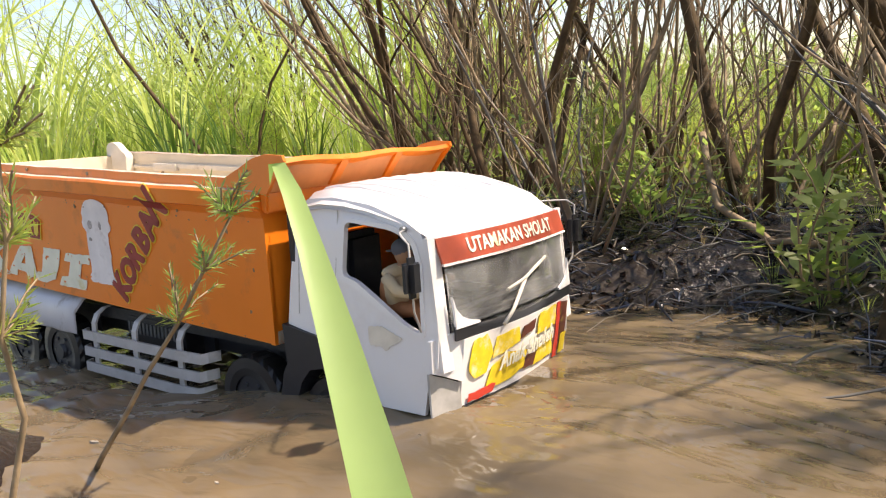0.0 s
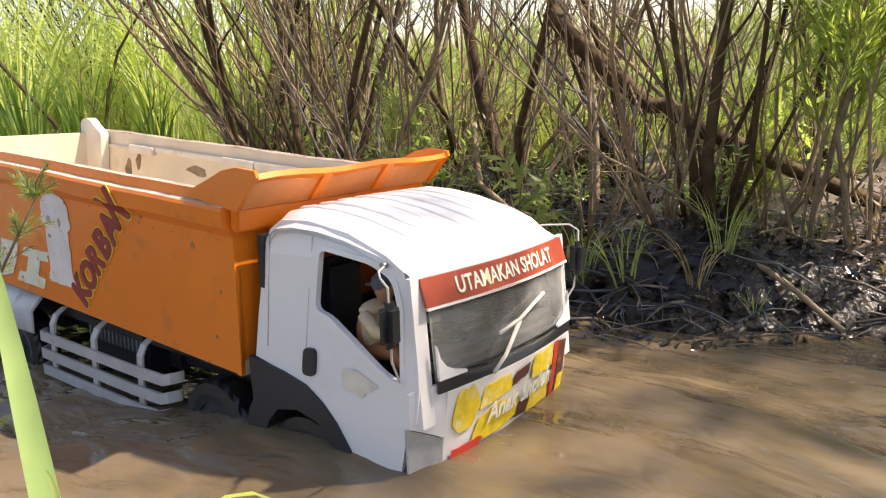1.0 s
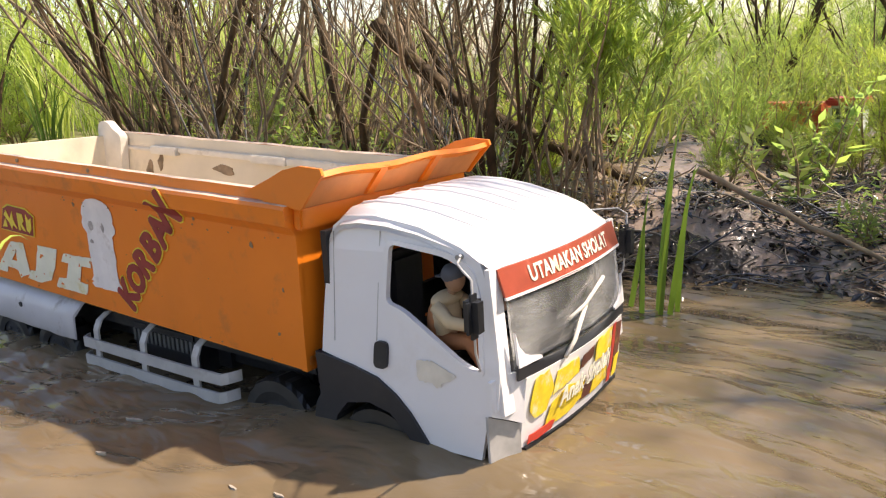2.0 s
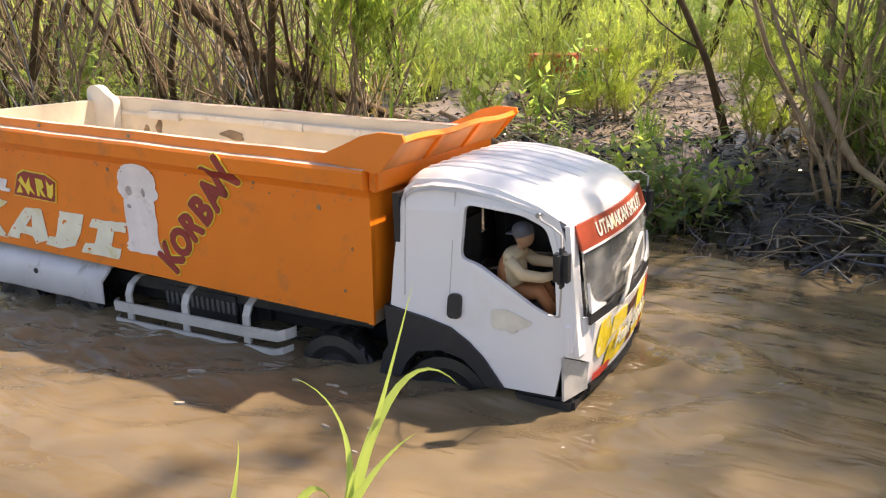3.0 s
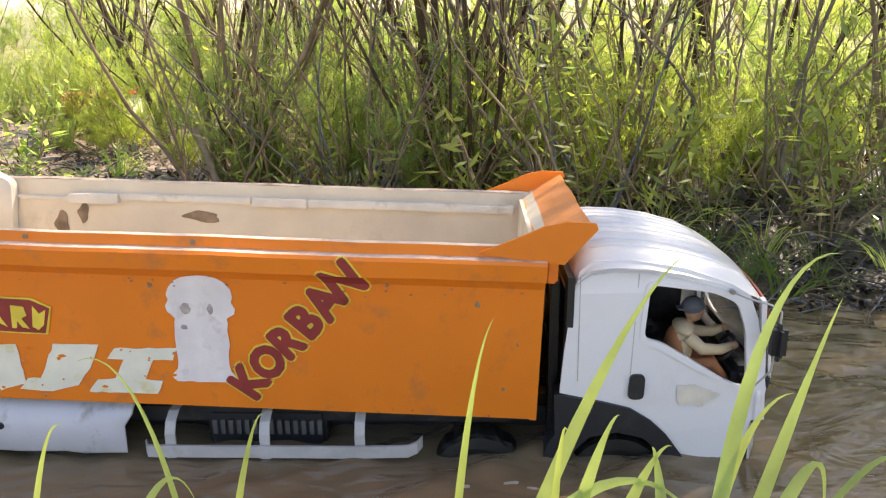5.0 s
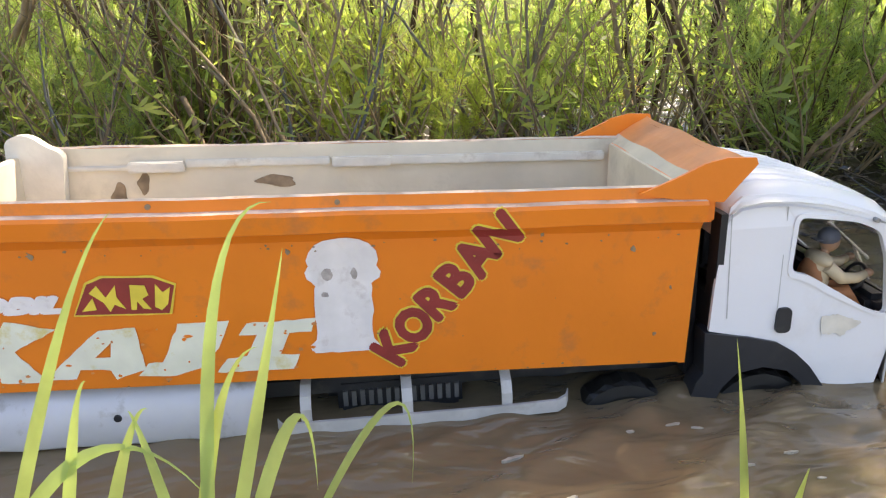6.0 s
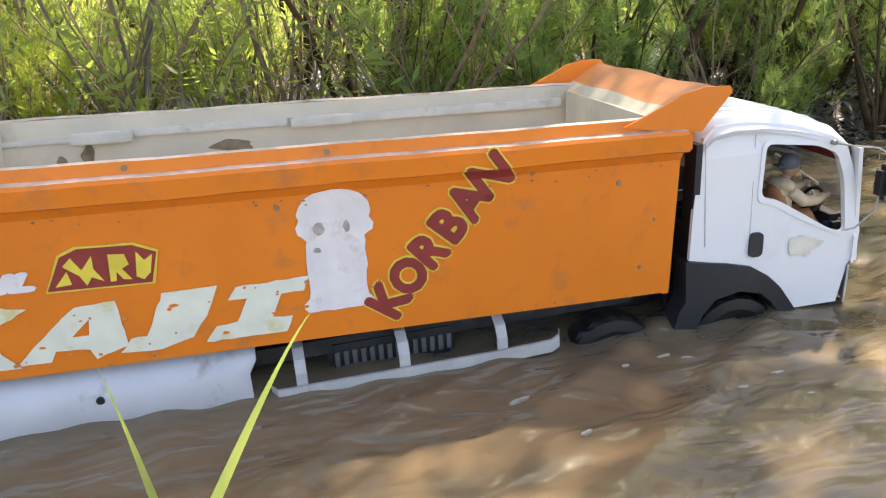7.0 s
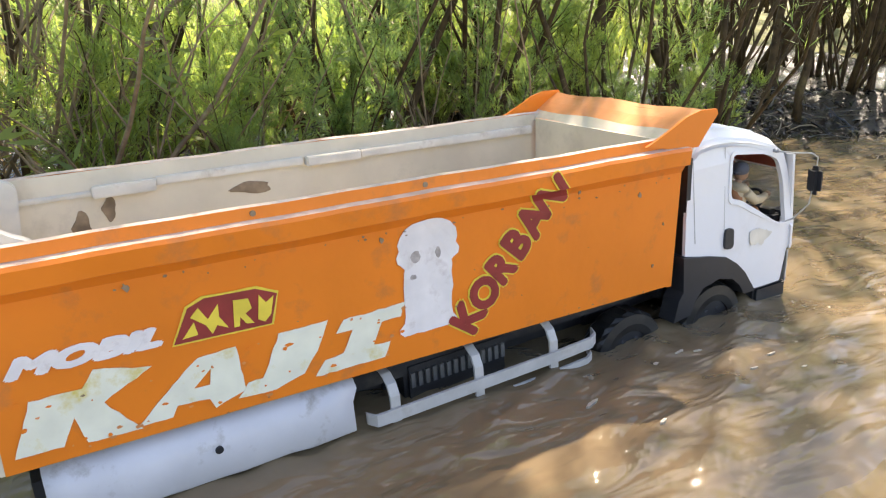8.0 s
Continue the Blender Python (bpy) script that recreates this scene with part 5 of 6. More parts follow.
# stout dark trunks among the thin stems
trunks = [(build_shrub("trunk_clump", "clump of stout crooked dark trunks hung with dead fibres", 130 + i, 1.4, 2, 0.40, 0.0085, 0.45, 6, 9, 0.034, BARK, LEAF_MID, group="bank thicket", bare=3), False) for i in range(3)]
scatter(trunks, [(-1.70, 0.88), (-2.0, 1.1), (-1.52, 0.98), (-2.6, 1.45), (-1.25, 1.2), (0.09, 0.81), (-0.42, 0.92), (1.42, 0.92), (2.24, 0.78), (2.30, 0.68), (0.64, 1.14), (0.39, 1.13), (1.14, 0.83), (-0.05, 0.95), (-3.05, 0.72)], 152, 0.8, 1.1, 10)
# a dead tangle of thin brown stems before the sunlit growth
snags = [(build_shrub("bare_shrub", "bare brown shrub of thin tangled dead stems", 60 + i, 0.85, 9, 0.62, 0.0030, 0.4, 9, 4, 0.02, (BARK_PALE, TWIG)[i % 2], LEAF_DRY, group="dead shrubs", bare=8), False) for i in range(3)]
scatter(snags, fill(45, -2.5, -1.15, 0.68, 1.15, 0.21, lambda x, y: off_clearing(x, y) and off_gap(x, y)) + fill(46, -0.45, 0.9, 0.58, 0.86, 0.22, off_clearing) + fill(47, 0.9, 1.9, 0.58, 0.68, 0.5), 145, 0.7, 1.15, 22)
# taller trees added with unseen crowns that spread over the creek and shade it
shade_trees = [(build_shrub("creek_tree", "added slender dark-stemmed tree, its unseen crown shading the creek", 80 + i, 1.75, 4, 0.50, 0.0060, 0.55, 15, 26, 0.055, BARK, LEAF_MID, 0.55, 0.0075, "creek trees", 1, "tree"), False) for i in range(3)]
scatter(shade_trees, fill(41, 0.92, 1.95, 0.68, 0.76, 0.19) + [(0.26, 1.05), (0.06, 1.08), (0.14, 0.98), (0.72, 1.04), (0.92, 1.02)] + [(2.75, 0.95), (3.05, 0.75), (1.45, 0.62), (1.62, 0.60), (1.78, 0.64)], 141, 0.85, 1.1, 8)
# feathery shrubs: the pair on the point, the dense stand, and sunlit ones behind
plume = [(build_shrub("feathery_shrub", "pair of upright bright plumes of feathery leaves on bare stems", 56 + i, 0.60, 6, 0.16, 0.0032, 0.40, 12, 40, 0.034, BARK_PALE, LEAF_BRIGHT, 0.30, 0.0026, "feathery shrubs", 1), False) for i in range(1)]
scatter(plume, [(-1.155, 0.745), (-1.075, 0.735)], 104, 0.9, 0.95, 2)
scatter(feather, [(-0.80, 1.36), (-0.88, 1.39), (-0.97, 1.41), (-0.74, 1.30)], 161, 0.42, 0.55, 3)
scatter(feather, [(-0.08, 0.70), (0.06, 0.66), (0.20, 0.70), (0.33, 0.65), (0.47, 0.68)], 163, 0.75, 0.95, 6)
scatter(feather, [(-0.98, 1.02), (-0.40, 0.80)], 159, 0.85, 0.95, 3)
scatter(herbs[2:], [(-1.15, 0.73), (-1.07, 0.72)], 160, 1.0, 1.3, 4)
scatter(feather, fill(11, -2.6, -1.25, 1.30, 2.6, 0.30, off_gap) + fill(12, -0.35, 1.15, 1.05, 2.4, 0.30, off_clearing) + fill(16, 1.15, 2.4, 0.95, 2.2, 0.30), 114, 0.36, 0.66)
scatter(feather_mid, fill(13, 0.95, 2.25, 0.54, 0.90, 0.21) + [(-0.2, 0.72), (0.1, 0.70), (0.62, 0.72)], 105, 0.50, 0.85)
scatter(feather, fill(14, -0.30, 0.75, 0.64, 0.95, 0.32, off_clearing) + fill(29, 0.5, 1.25, 0.66, 0.95, 0.50), 117, 0.7, 1.0)
scatter(feather, fill(31, -2.45, -1.2, 1.0, 1.3, 0.55, lambda x, y: off_clearing(x, y) and off_gap(x, y)), 118, 0.55, 1.0)
scatter(feather, fill(32, -0.35, 1.0, 0.78, 1.1, 0.34, off_clearing), 119, 0.6, 1.0)
scatter(feather, fill(17, -1.5, 0.3, 2.1, 3.2, 0.36), 106, 0.6, 1.0)
scatter(feather, [(-0.83, 1.33), (-0.96, 1.36), (-0.76, 1.45), (-1.05, 1.45), (-0.90, 1.30)], 116, 0.28, 0.42)
# farther growth, larger
scatter(feather, fill(18, -8.0, 4.6, 3.3, 5.6, 0.70, off_gap), 107, 1.0, 1.6)
scatter(feather, fill(19, -7.0, -2.8, -0.2, 3.4, 0.46, lambda x, y: y - along(FAR_BANK, x) > 0.5 and off_gap(x, y)), 108, 0.7, 1.3)
scatter(feather_mid + thicket, fill(20, -14, 9, 6.5, 9.0, 1.5, lambda x, y: off_gap(x, y) and (not -14 < x < -8 or y > 8.3)) + fill(28, -14, -8, -1.0, 4.0, 1.3, off_gap), 109, 1.2, 2.0)
scatter(feather_mid, fill(21, 3.0, 5.5, -0.4, 2.6, 0.55), 110, 0.6, 1.0)
# low growth on the banks and the sunlit flat behind
scatter(herbs, fill(22, -2.5, 2.2, 0.72, 1.5, 0.22, off_clearing) + fill(25, -2.6, 2.4, 1.4, 2.6, 0.26, off_clearing) + [(-0.72, 0.80), (-0.62, 1.02), (-0.86, 1.0)], 111, 0.7, 1.3, 10)
scatter(tufts[:2], fill(23, -2.3, 0.9, 0.60, 0.8, 0.26, lambda x, y: y - along(FAR_BANK, x) > 0.05) + fill(26, -2.6, 2.0, 1.2, 2.8, 0.33, off_clearing) + [(-0.60, 0.93), (-0.57, 0.86), (0.42, 0.44), (0.48, 0.47), (0.52, 0.42), (0.36, 0.46)], 112, 0.45, 0.85, 12)
scatter(tufts[2:] + tufts[:1], fill(24, -5.5, -2.6, -0.4, 1.9, 0.30, lambda x, y: y - along(FAR_BANK, x) > 0.08), 113, 0.9, 1.7, 10)


arching = [(build_tuft(98 + i, "tuft of arching grass hanging over the muddy waterside", 20, 0.19, 0.0034, (GRASS, GRASS_PALE)[i], bend=1.5), False) for i in range(2)]
scatter(arching, fill(42, -0.25, 0.85, 0.40, 0.60, 0.075, lambda x, y: 0.02 < y - along(FAR_BANK, x) < 0.17) + fill(43, 0.85, 2.2, 0.42, 0.62, 0.14, lambda x, y: 0.03 < y - along(FAR_BANK, x) < 0.16), 142, 0.45, 0.85, 14)


# sunlit grass on the flat behind the stems; a dark bush at the mouth of the clearing
# tall leafy weeds and straw along the waterside
tall = [(build_herb(94 + i, "tall bright weed with whorls of narrow leaves", LEAF_BRIGHT, 7, 0.34, 0.034, 0.0055), False) for i in range(3)]
scatter(tall, fill(53, -0.3, 1.3, 0.52, 0.80, 0.13, off_clearing) + fill(54, -2.4, -1.75, 0.85, 1.1, 0.2), 157, 0.7, 1.25, 12)
scatter([(build_tuft(125 + i, "tuft of pale dry straw on the black mud", 14, 0.17, 0.0028, (GRASS_PALE, GRASS_DRY)[i], bend=1.1), False) for i in range(2)], fill(55, -1.75, -0.95, 0.50, 0.95, 0.085, lambda x, y: y - along(FAR_BANK, x) > 0.06), 158, 0.25, 0.55, 20)


def build_meadow():
    """Sunlit grass on the flat behind the thicket."""
    rnd = random.Random(120)
    v, f = [], []
    while len(f) < 18000:
        x, y = rnd.uniform(-3.2, 2.9), rnd.uniform(1.12, 2.6)
        if not off_clearing(x, y) or noise.noise((x * 4, y * 4, 6)) < -0.25:
            continue
        a, h = rnd.uniform(0, 6.283), rnd.uniform(0.08, 0.26)
        side = Vector((math.cos(a), math.sin(a), 0)) * rnd.uniform(0.0018, 0.0034)
        p = Vector((x, y, ground_height(x, y) - 0.01))
        lean_to = Vector((rnd.gauss(0, 0.25), rnd.gauss(0, 0.25), 1)) * h
        mid, tip = p + lean_to * 0.55, p + lean_to + Vector((lean_to.x, lean_to.y, -0.15 * h)) * 0.8
        k = len(v)
        v += [tuple(c) for c in (p - side, p + side, mid + side * 0.8, mid - side * 0.8, tip)]
        f += [(k, k + 1, k + 2, k + 3), (k + 3, k + 2, k + 4)]
    me = bpy.data.meshes.new("meadow_grass")
    me.from_pydata(v, [], f)
    me.materials.append(GRASS_MEADOW)
    return tagged(new("meadow_grass", me), "sunlit yellow-green grass behind the thicket", "grass", kind="stuff")


build_meadow()
scatter([(build_herb(93, "dark green broad-leaved weed leaning over the water", LEAF_MID, 16, 0.17, 0.04, 0.012), False)], [(-0.60, 0.60), (-0.53, 0.57), (-0.56, 0.66), (-0.47, 0.60)], 155, 0.7, 1.0, 20)


def build_tangle():
    """Roots, dead twigs and straw tangled on the dark bank."""
    rnd = random.Random(8)
    bm = bmesh.new()
    for i in range(3600):
        x = rnd.uniform(-2.4, 2.7)
        y = along(FAR_BANK, x) + abs(rnd.gauss(0.10, 0.14)) - 0.015
        if i % 5 == 0:
            x, y = rnd.gauss(-0.75, 0.22), rnd.uniform(0.75, 1.7)
        z = ground_height(x, y)
        a = rnd.uniform(0, 6.283)
        ln = rnd.choice((0.03, 0.05, 0.07, 0.13)) * rnd.uniform(0.7, 1.3)
        r = rnd.choice((0.0007, 0.0009, 0.0013, 0.0020))
        d = Vector((math.cos(a), math.sin(a) * 0.7, rnd.uniform(-0.1, 0.55)))
        p = grow(rnd, (x, y, max(z, WATER_Z) + rnd.uniform(-0.005, 0.012)), d, ln, 4, 0.22, -0.12)
        tube(bm, p, [r, r, r * 0.85, r * 0.7, r * 0.4], 3, caps=False)
    return tagged(new("root_tangle", mesh_from("root_tangle", bm, TWIG)), "tangle of dead twigs, roots and straw on the mud", "twigs", kind="stuff")


def build_litter():
    rnd = random.Random(9)
    v, f = [], []
    for i in range(14000):
        x = rnd.uniform(-2.5, 2.8)
        y = along(FAR_BANK, x) + abs(rnd.gauss(0.0, 0.24)) - 0.01
        if i % 6 == 0:
            x, y = rnd.gauss(-0.75, 0.25), rnd.uniform(0.75, 1.8)
        z = max(ground_height(x, y), WATER_Z) + rnd.uniform(0, 0.006)
        s = rnd.uniform(0.004, 0.011)
        m = Matrix.Translation((x, y, z)) @ Euler((rnd.gauss(0, 0.6), rnd.gauss(0, 0.6), rnd.uniform(0, 6.28))).to_matrix().to_4x4()
        k = len(v)
        v += [tuple(m @ Vector(c)) for c in ((-s, 0, 0), (0, -s * 0.45, s * 0.2), (s, 0, 0), (0, s * 0.45, s * 0.2))]
        f.append((k, k + 1, k + 2, k + 3))
    me = bpy.data.meshes.new("leaf_litter")
    me.from_pydata(v, [], f)
    me.materials.append(LITTER)
    return tagged(new("leaf_litter", me), "wet black fallen leaves covering the mud bank", "leaf litter", kind="stuff")


build_tangle()
build_litter()


def build_branch(name, label, pts, r0, r1, mtl, moss=0, seed=0):
    """A fallen or leaning branch, with hanging dead fibres where it has them."""
    rnd = random.Random(seed)
    bm = bmesh.new()
    n = len(pts) - 1
    path = []
    for k in range(n):
        for j in range(4):
            path.append(Vector(pts[k]).lerp(Vector(pts[k + 1]), j / 4) + Vector((rnd.gauss(0, 1), rnd.gauss(0, 1), rnd.gauss(0, 1))) * r0 * 0.25)
    path.append(Vector(pts[-1]))
    tube(bm, path, [r0 + (r1 - r0) * i / (len(path) - 1) for i in range(len(path))], 8)
    ob = tagged(new(name, mesh_from(name, bm, mtl)), label, "branch")
    bm = bmesh.new()
    for i in range(moss):
        p = path[rnd.randrange(len(path))] + Vector((rnd.gauss(0, r0), rnd.gauss(0, r0), 0))
        tube(bm, grow(rnd, p, (rnd.gauss(0, 0.4), rnd.gauss(0, 0.4), -1), rnd.uniform(0.02, 0.08), 3, 0.2), [0.0014, 0.0012, 0.0009, 0.0005], 3, caps=False)
    if moss:
        tagged(part("moss", bm, BARK, ob), kind="stuff")
    else:
        bm.free()
    return ob


build_branch("leaning_log", "dark mossy dead log leaning over the bank", [(-1.52, 0.72, 0.34), (-1.40, 0.80, 0.20), (-1.30, 0.84, 0.14), (-1.05, 0.92, 0.02)], 0.014, 0.011, BARK, 90, 1)
build_branch("fallen_branch", "bare branch arching from the bank", [(-1.78, 0.86, 0.16), (-1.72, 0.80, 0.06), (-1.62, 0.76, 0.02), (-1.52, 0.74, 0.03)], 0.006, 0.004, BARK_PALE, 0, 2)
build_branch("stake", "dark stick standing in the water", [(-1.43, 0.56, -0.09), (-1.41, 0.57, 0.0), (-1.40, 0.58, 0.06)], 0.006, 0.007, BARK, 8, 3)
build_branch("fallen_branch", "bare stick lying from the bank into the water", [(-0.17, 0.50, 0.00), (-0.05, 0.47, -0.025), (0.06, 0.42, -0.05)], 0.0035, 0.0022, BARK_PALE, 0, 4)
build_branch("fallen_branch", "pale forked branch on the mud", [(-1.28, 0.66, 0.03), (-1.16, 0.63, 0.015), (-1.06, 0.58, -0.03)], 0.005, 0.003, BARK_PALE, 0, 5)
build_branch("fallen_branch", "pale branch over the mud flat", [(-0.95, 0.78, 0.09), (-0.78, 0.72, 0.03), (-0.64, 0.70, -0.02)], 0.005, 0.003, BARK_PALE, 0, 6)
build_branch("fallen_branch", "pale branch leaning over the clearing", [(-1.02, 1.06, 0.12), (-0.94, 1.03, 0.06), (-0.83, 1.0, 0.0)], 0.004, 0.003, BARK_PALE, 0, 7)
build_branch("bent_stem", "bent grey stem arching behind the bank", [(-0.32, 0.66, 0.16), (-0.26, 0.60, 0.06), (-0.18, 0.54, 0.02), (-0.06, 0.53, 0.01)], 0.006, 0.004, BARK_PALE, 0, 8)
build_branch("bent_stem", "pale cane leaning by the waterside", [(0.12, 0.56, 0.16), (0.16, 0.52, 0.06), (0.20, 0.47, -0.03)], 0.0045, 0.0055, BARK_PALE, 0, 9)
build_branch("fallen_branch", "dark branch leaning across the thicket", [(0.10, 0.95, 0.20), (0.30, 0.85, 0.13), (0.48, 0.78, 0.09)], 0.004, 0.003, BARK, 0, 10)
for i, (x, y, dx, h) in enumerate(((2.52, 0.60, 0.10, 0.5), (2.60, 0.72, -0.06, 0.6), (2.50, 0.68, 0.14, 0.55), (2.76, 0.58, 0.05, 0.6), (2.72, 0.48, -0.04, 0.5))):
    build_branch("hanging_root", "dark root hanging over the bend of the creek", [(x, y, -0.03), (x + dx * 0.4, y + 0.02, h * 0.5), (x + dx, y + 0.05, h)], 0.010, 0.007, BARK, 40, 20 + i)


def build_foreground():
    """Grass on the near bank, each clump with its single blades: base, middle and tip of each."""
    clumps = {
        "wide light green grass blade by the near bank": [BLADE_SOFT, 0.0092, [((-1.093, -0.199, -0.045), (-1.176, -0.176, 0.168), (-1.212, -0.167, 0.217))]],
        "light green clump of water grass": [GRASS_LIT, 0.0052, [((-0.545, -0.25, -0.06), (-0.497, -0.25, 0.075), (-0.464, -0.25, 0.175)), ((-0.53, -0.25, -0.02), (-0.508, -0.25, 0.075), (-0.538, -0.25, 0.112)), ((-0.53, -0.245, -0.02), (-0.488, -0.24, 0.103), (-0.447, -0.24, 0.119)), ((-0.545, -0.255, -0.03), (-0.500, -0.255, 0.055), (-0.464, -0.255, 0.099)), ((-0.605, -0.27, -0.05), (-0.582, -0.26, 0.03), (-0.571, -0.26, 0.073)), ((-0.565, -0.26, -0.03), (-0.53, -0.26, 0.05), (-0.508, -0.26, 0.036))]],
        "pale arching grass stems on the near bank": [GRASS_PALE, 0.0038, [((0.035, -0.29, -0.03), (0.006, -0.27, 0.135), (-0.029, -0.27, 0.177)), ((-0.015, -0.30, 0.05), (0.015, -0.29, 0.120), (0.035, -0.29, 0.105))]],
        "single green blades on the near bank": [GRASS_LIT, 0.0040, [((-0.085, -0.28, -0.02), (-0.060, -0.27, 0.108), (-0.041, -0.27, 0.140)), ((0.025, -0.28, -0.02), (0.050, -0.27, 0.112), (0.065, -0.27, 0.149)), ((0.150, -0.25, -0.03), (0.165, -0.24, 0.125), (0.180, -0.24, 0.191)), ((-0.120, -0.28, -0.02), (-0.129, -0.27, 0.10), (-0.135, -0.27, 0.125)), ((0.205, -0.28, -0.02), (0.211, -0.27, 0.115), (0.216, -0.27, 0.141))]],
        "yellow-green clump of tall grass blades": [GRASS_PALE, 0.0072, [((0.195, -0.21, -0.05), (0.262, -0.2, 0.138), (0.308, -0.2, 0.220)), ((0.330, -0.21, -0.04), (0.352, -0.2, 0.160), (0.391, -0.2, 0.221)), ((0.335, -0.21, -0.04), (0.374, -0.2, 0.115), (0.394, -0.2, 0.196)), ((0.320, -0.21, -0.04), (0.346, -0.2, 0.092), (0.375, -0.2, 0.138)), ((0.345, -0.21, -0.03), (0.388, -0.2, 0.088), (0.400, -0.2, 0.040)), ((0.205, -0.2, 0.0), (0.279, -0.2, 0.077), (0.340, -0.2, 0.030)), ((0.255, -0.2, -0.04), (0.290, -0.2, 0.072), (0.309, -0.2, 0.102)), ((0.318, -0.2, -0.04), (0.304, -0.2, 0.070), (0.297, -0.2, 0.101)), ((0.235, -0.2, -0.04), (0.263, -0.2, 0.085), (0.278, -0.2, 0.122))]],
        "thin green blades leaning over the water": [GRASS_LIT, 0.0046, [((0.696, -0.17, -0.06), (0.684, -0.17, 0.040), (0.673, -0.17, 0.111)), ((0.660, -0.29, -0.03), (0.738, -0.27, 0.108), (0.776, -0.27, 0.170)), ((0.700, -0.2, -0.05), (0.710, -0.2, 0.012), (0.714, -0.2, 0.034))]],
        "bent yellow blade by the water": [GRASS_PALE, 0.0042, [((0.400, -0.17, -0.02), (0.462, -0.17, 0.082), (0.473, -0.17, 0.022))]],
        "green blades beside a thin stalk": [GRASS_LIT, 0.0050, [((-1.030, -0.23, -0.02), (-1.056, -0.22, 0.130), (-1.066, -0.22, 0.173)), ((-1.050, -0.23, -0.02), (-1.046, -0.22, 0.120), (-1.034, -0.22, 0.156)), ((-1.060, -0.23, -0.02), (-1.010, -0.22, 0.155), (-0.947, -0.22, 0.200))]],
        "tall reeds standing in the shallows": [GRASS, 0.0065, [((-0.916, 0.47, -0.08), (-0.916, 0.47, 0.036), (-0.911, 0.47, 0.107)), ((-0.897, 0.475, -0.08), (-0.886, 0.47, 0.086), (-0.874, 0.47, 0.205)), ((-0.890, 0.48, -0.08), (-0.871, 0.48, 0.074), (-0.858, 0.48, 0.146)), ((-0.945, 0.49, -0.08), (-0.926, 0.49, 0.041), (-0.917, 0.49, 0.113)), ((-0.905, 0.49, -0.08), (-0.894, 0.49, 0.105), (-0.877, 0.49, 0.199)), ((-0.884, 0.50, -0.08), (-0.873, 0.49, 0.083), (-0.855, 0.49, 0.141))]],
    }
    shift = {"wide light green grass blade by the near bank": (-0.011, -0.006, 0.004), "yellow-green clump of tall grass blades": (-0.025, 0, -0.008), "thin green blades leaning over the water": (-0.037, 0, -0.006), "bent yellow blade by the water": (-0.042, 0, -0.012)}
    for label, (mtl, width, blades) in clumps.items():
        root = empty("grass_clump", label, "grass", "waterside grass")
        root.location = shift.get(label, (0, 0, 0))
        for b in blades:
            bm = bmesh.new()
            blade(bm, *b, width, 0, 14, (1, -0.38, 0.1) if b[0][0] < -1.0 else (0.25, 1, 0.1))
            part("blade", bm, mtl, root)
    # feathery sprig on a brown stalk, close to the near bank
    rnd = random.Random(44)
    for label, base, top, n in (("feathery green sprig leaning on a brown stalk", (-1.83, -0.065, -0.06), (-1.605, 0.0, 0.178), 22), ("feathery sprig standing by the near bank", (-1.635, -0.16, -0.06), (-1.56, -0.138, 0.235), 30)):
        root = empty("weed_sprig", label, "weed", "waterside grass")
        path = [Vector(base).lerp(Vector(top), k / 6) + Vector((rnd.gauss(0, 0.003), rnd.gauss(0, 0.003), 0)) for k in range(7)]
        bm = bmesh.new()
        tube(bm, path, [0.0028 - 0.0003 * k for k in range(7)], 6)
        leaves, twigs = Leaves(), bmesh.new()
        for i in range(n):
            p = path[rnd.randrange(4, 7)]
            tw = grow(rnd, p, (rnd.gauss(0, 0.7), rnd.gauss(0, 0.5), 0.5), rnd.uniform(0.02, 0.045), 4, 0.15, 0.05)
            tube(twigs, tw, 0.0007, 4, caps=False)
            leaves.sprig(rnd, tw, 26, 0.014, 0.0013, 0.5)
        tagged(part("twig_growth", twigs, BARK_PALE, root), kind="stuff")
        part("stalk", bm, BARK_PALE, root)
        child("leaves", leaves.mesh("leaves", LEAF_BRIGHT), root)


build_foreground()


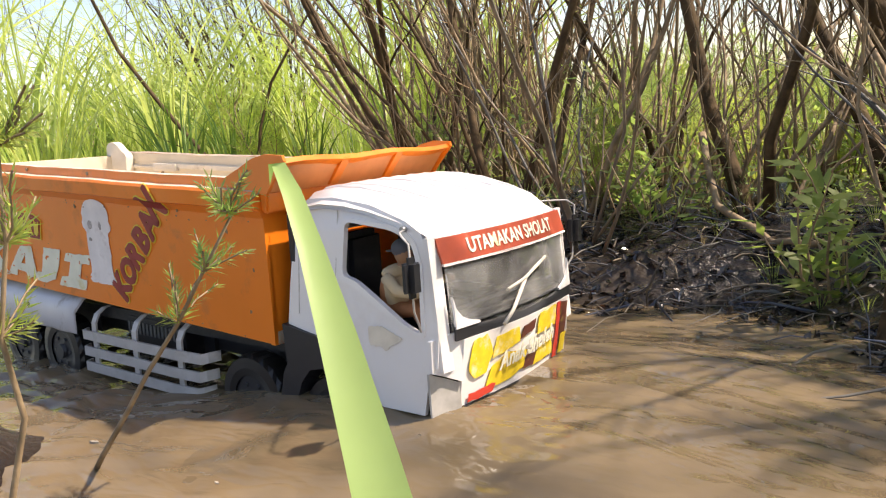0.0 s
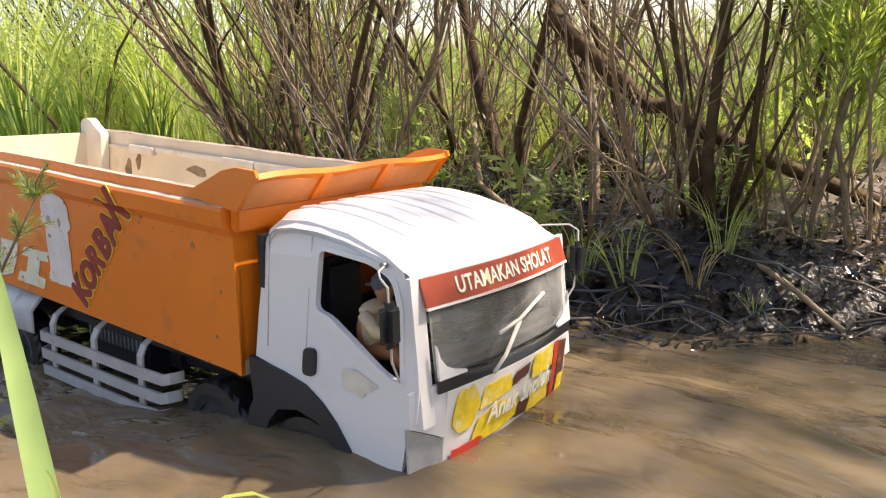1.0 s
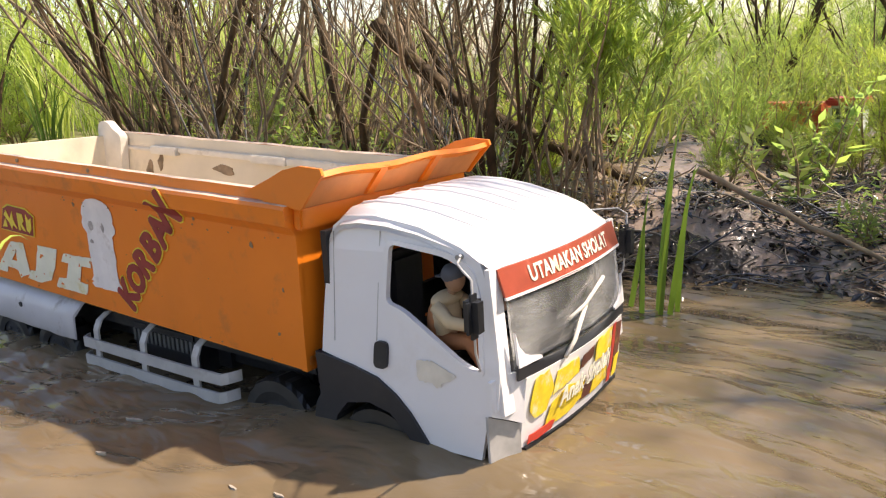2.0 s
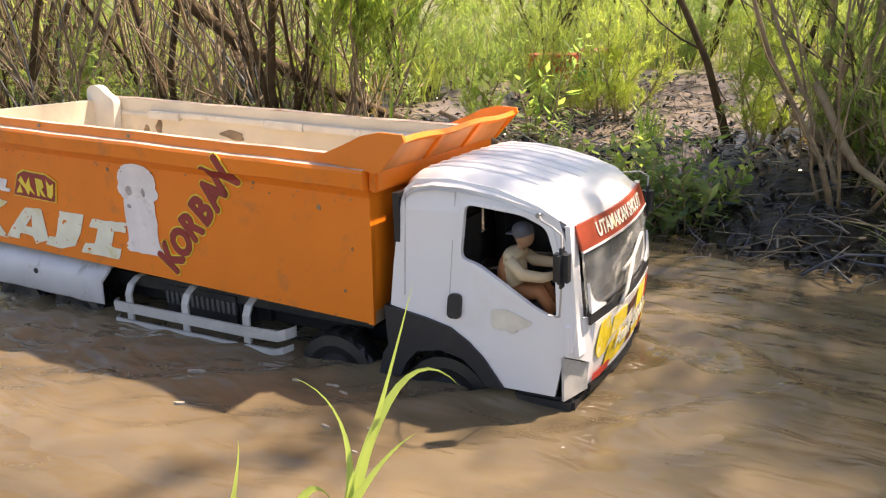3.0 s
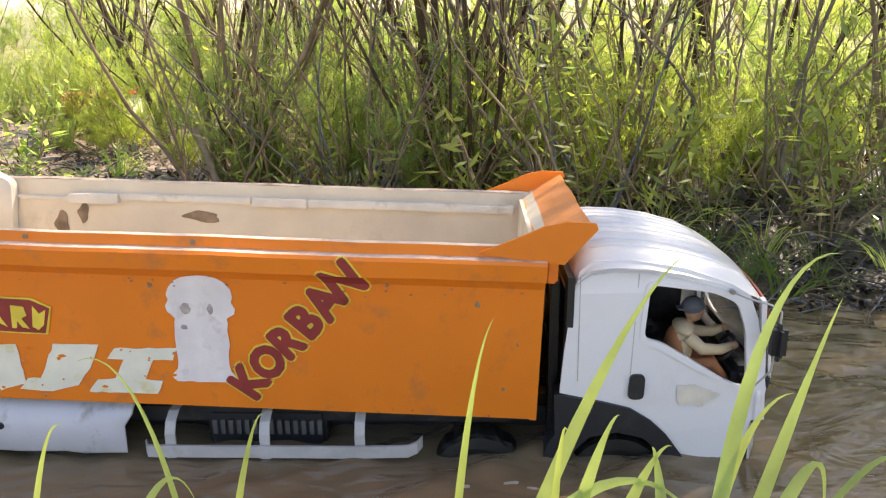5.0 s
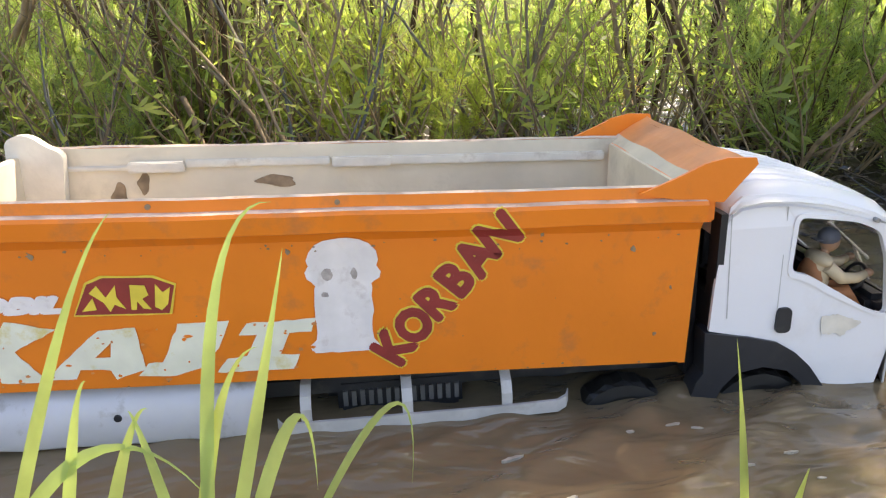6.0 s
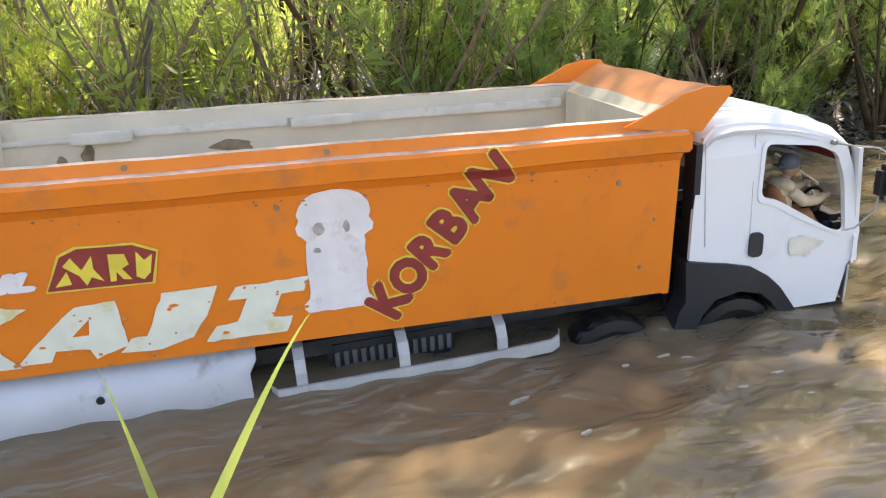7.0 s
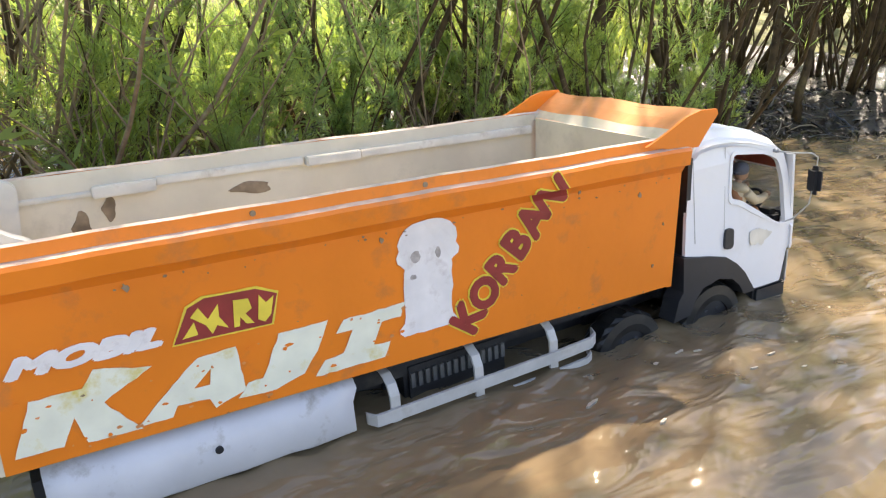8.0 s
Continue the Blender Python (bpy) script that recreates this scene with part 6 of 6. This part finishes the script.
def build_parked_truck():
    """The second toy truck, parked on the clearing."""
    root = empty("parked_toy_truck", "red and green toy truck parked on the clearing", "toy truck")
    red = mat("parked_red_paint", (0.50, 0.05, 0.04), 0.4, vary=0.1)
    green = mat("parked_green_paint", (0.03, 0.32, 0.14), 0.4, vary=0.1)
    bm = bmesh.new()
    box(bm, -0.005, 0.085, 0.0, 0.11, 0.045, 0.135, 0.008)
    part("cab", bm, mat("parked_white_paint", (0.62, 0.66, 0.6), 0.4), root)
    bm = bmesh.new()
    box(bm, -0.012, 0.095, -0.004, 0.114, 0.135, 0.158, 0.006)
    part("roof_visor", bm, red, root, "red roof visor")
    bm = bmesh.new()
    box(bm, 0.010, 0.076, -0.003, 0.0, 0.095, 0.128, 0.001)
    part("windscreen", bm, BLACK, root)
    bm = bmesh.new()
    box(bm, -0.004, 0.088, -0.006, 0.0, 0.045, 0.085, 0.002)
    part("front_panel", bm, green, root, "green front panel")
    bm = bmesh.new()
    box(bm, -0.23, -0.03, 0.02, 0.12, 0.05, 0.14, 0.004)
    part("load_bed", bm, mat("parked_orange_paint", (0.55, 0.10, 0.04), 0.45, vary=0.15), root, "orange-red load bed")
    for x in (0.04, -0.19):
        for y in (0.0, 0.11):
            bm = bmesh.new()
            tube(bm, [(x, y - 0.012, 0.028), (x, y + 0.012, 0.028)], 0.028, 18)
            part("wheel", bm, RUBBER, root)
    root.matrix_basis = pose(-0.90, 1.52, ground_height(-0.9, 1.5) + 0.012, 0, 0, -8) @ Matrix.Scale(0.72, 4)


build_parked_truck()


def motions():
    roll_in = pose(0, 0, 0, -2.5, 0, 0)
    pivot = pose(0.1, 0.12, -0.05)
    rows, cab_rows, doll_rows, wave_rows, surge_rows = [], [], [], [], []
    for t, x, y, z, rx, ry, rz, nod in TRUCK_ROWS:
        m = pose(x, y, z, rx, ry, rz) @ roll_in
        c = roll_in.inverted() @ pivot @ pose(0, 0, 0, 0, nod, 0) @ pivot.inverted() @ roll_in
        rows.append((t, m))
        cab_rows.append((t, c))
        doll_rows.append((t, m @ c))
        swell = WATER_Z + 0.001 - 0.030 * smoothstep(1.4, 3.3, t)
        surge_rows.append((t, pose(x, y, swell, 0, 0, rz)))
        wave_rows.append((t, pose(x, y, WATER_Z + 0.008 * smoothstep(5.0, 7.5, t), 0, 0, rz)))
    walk(truck, rows)
    walk(cab, cab_rows)
    walk(doll, doll_rows)
    walk(bow_wave, wave_rows)
    walk(bow_surge, surge_rows)
    # the wheels roll on the creek bed: four tenths of a metre a second
    for w in wheels:
        home = w.location.copy()
        walk(w, [(i * 0.1, pose(*home, 0, 48 * i, 0)) for i in range(81)])


motions()
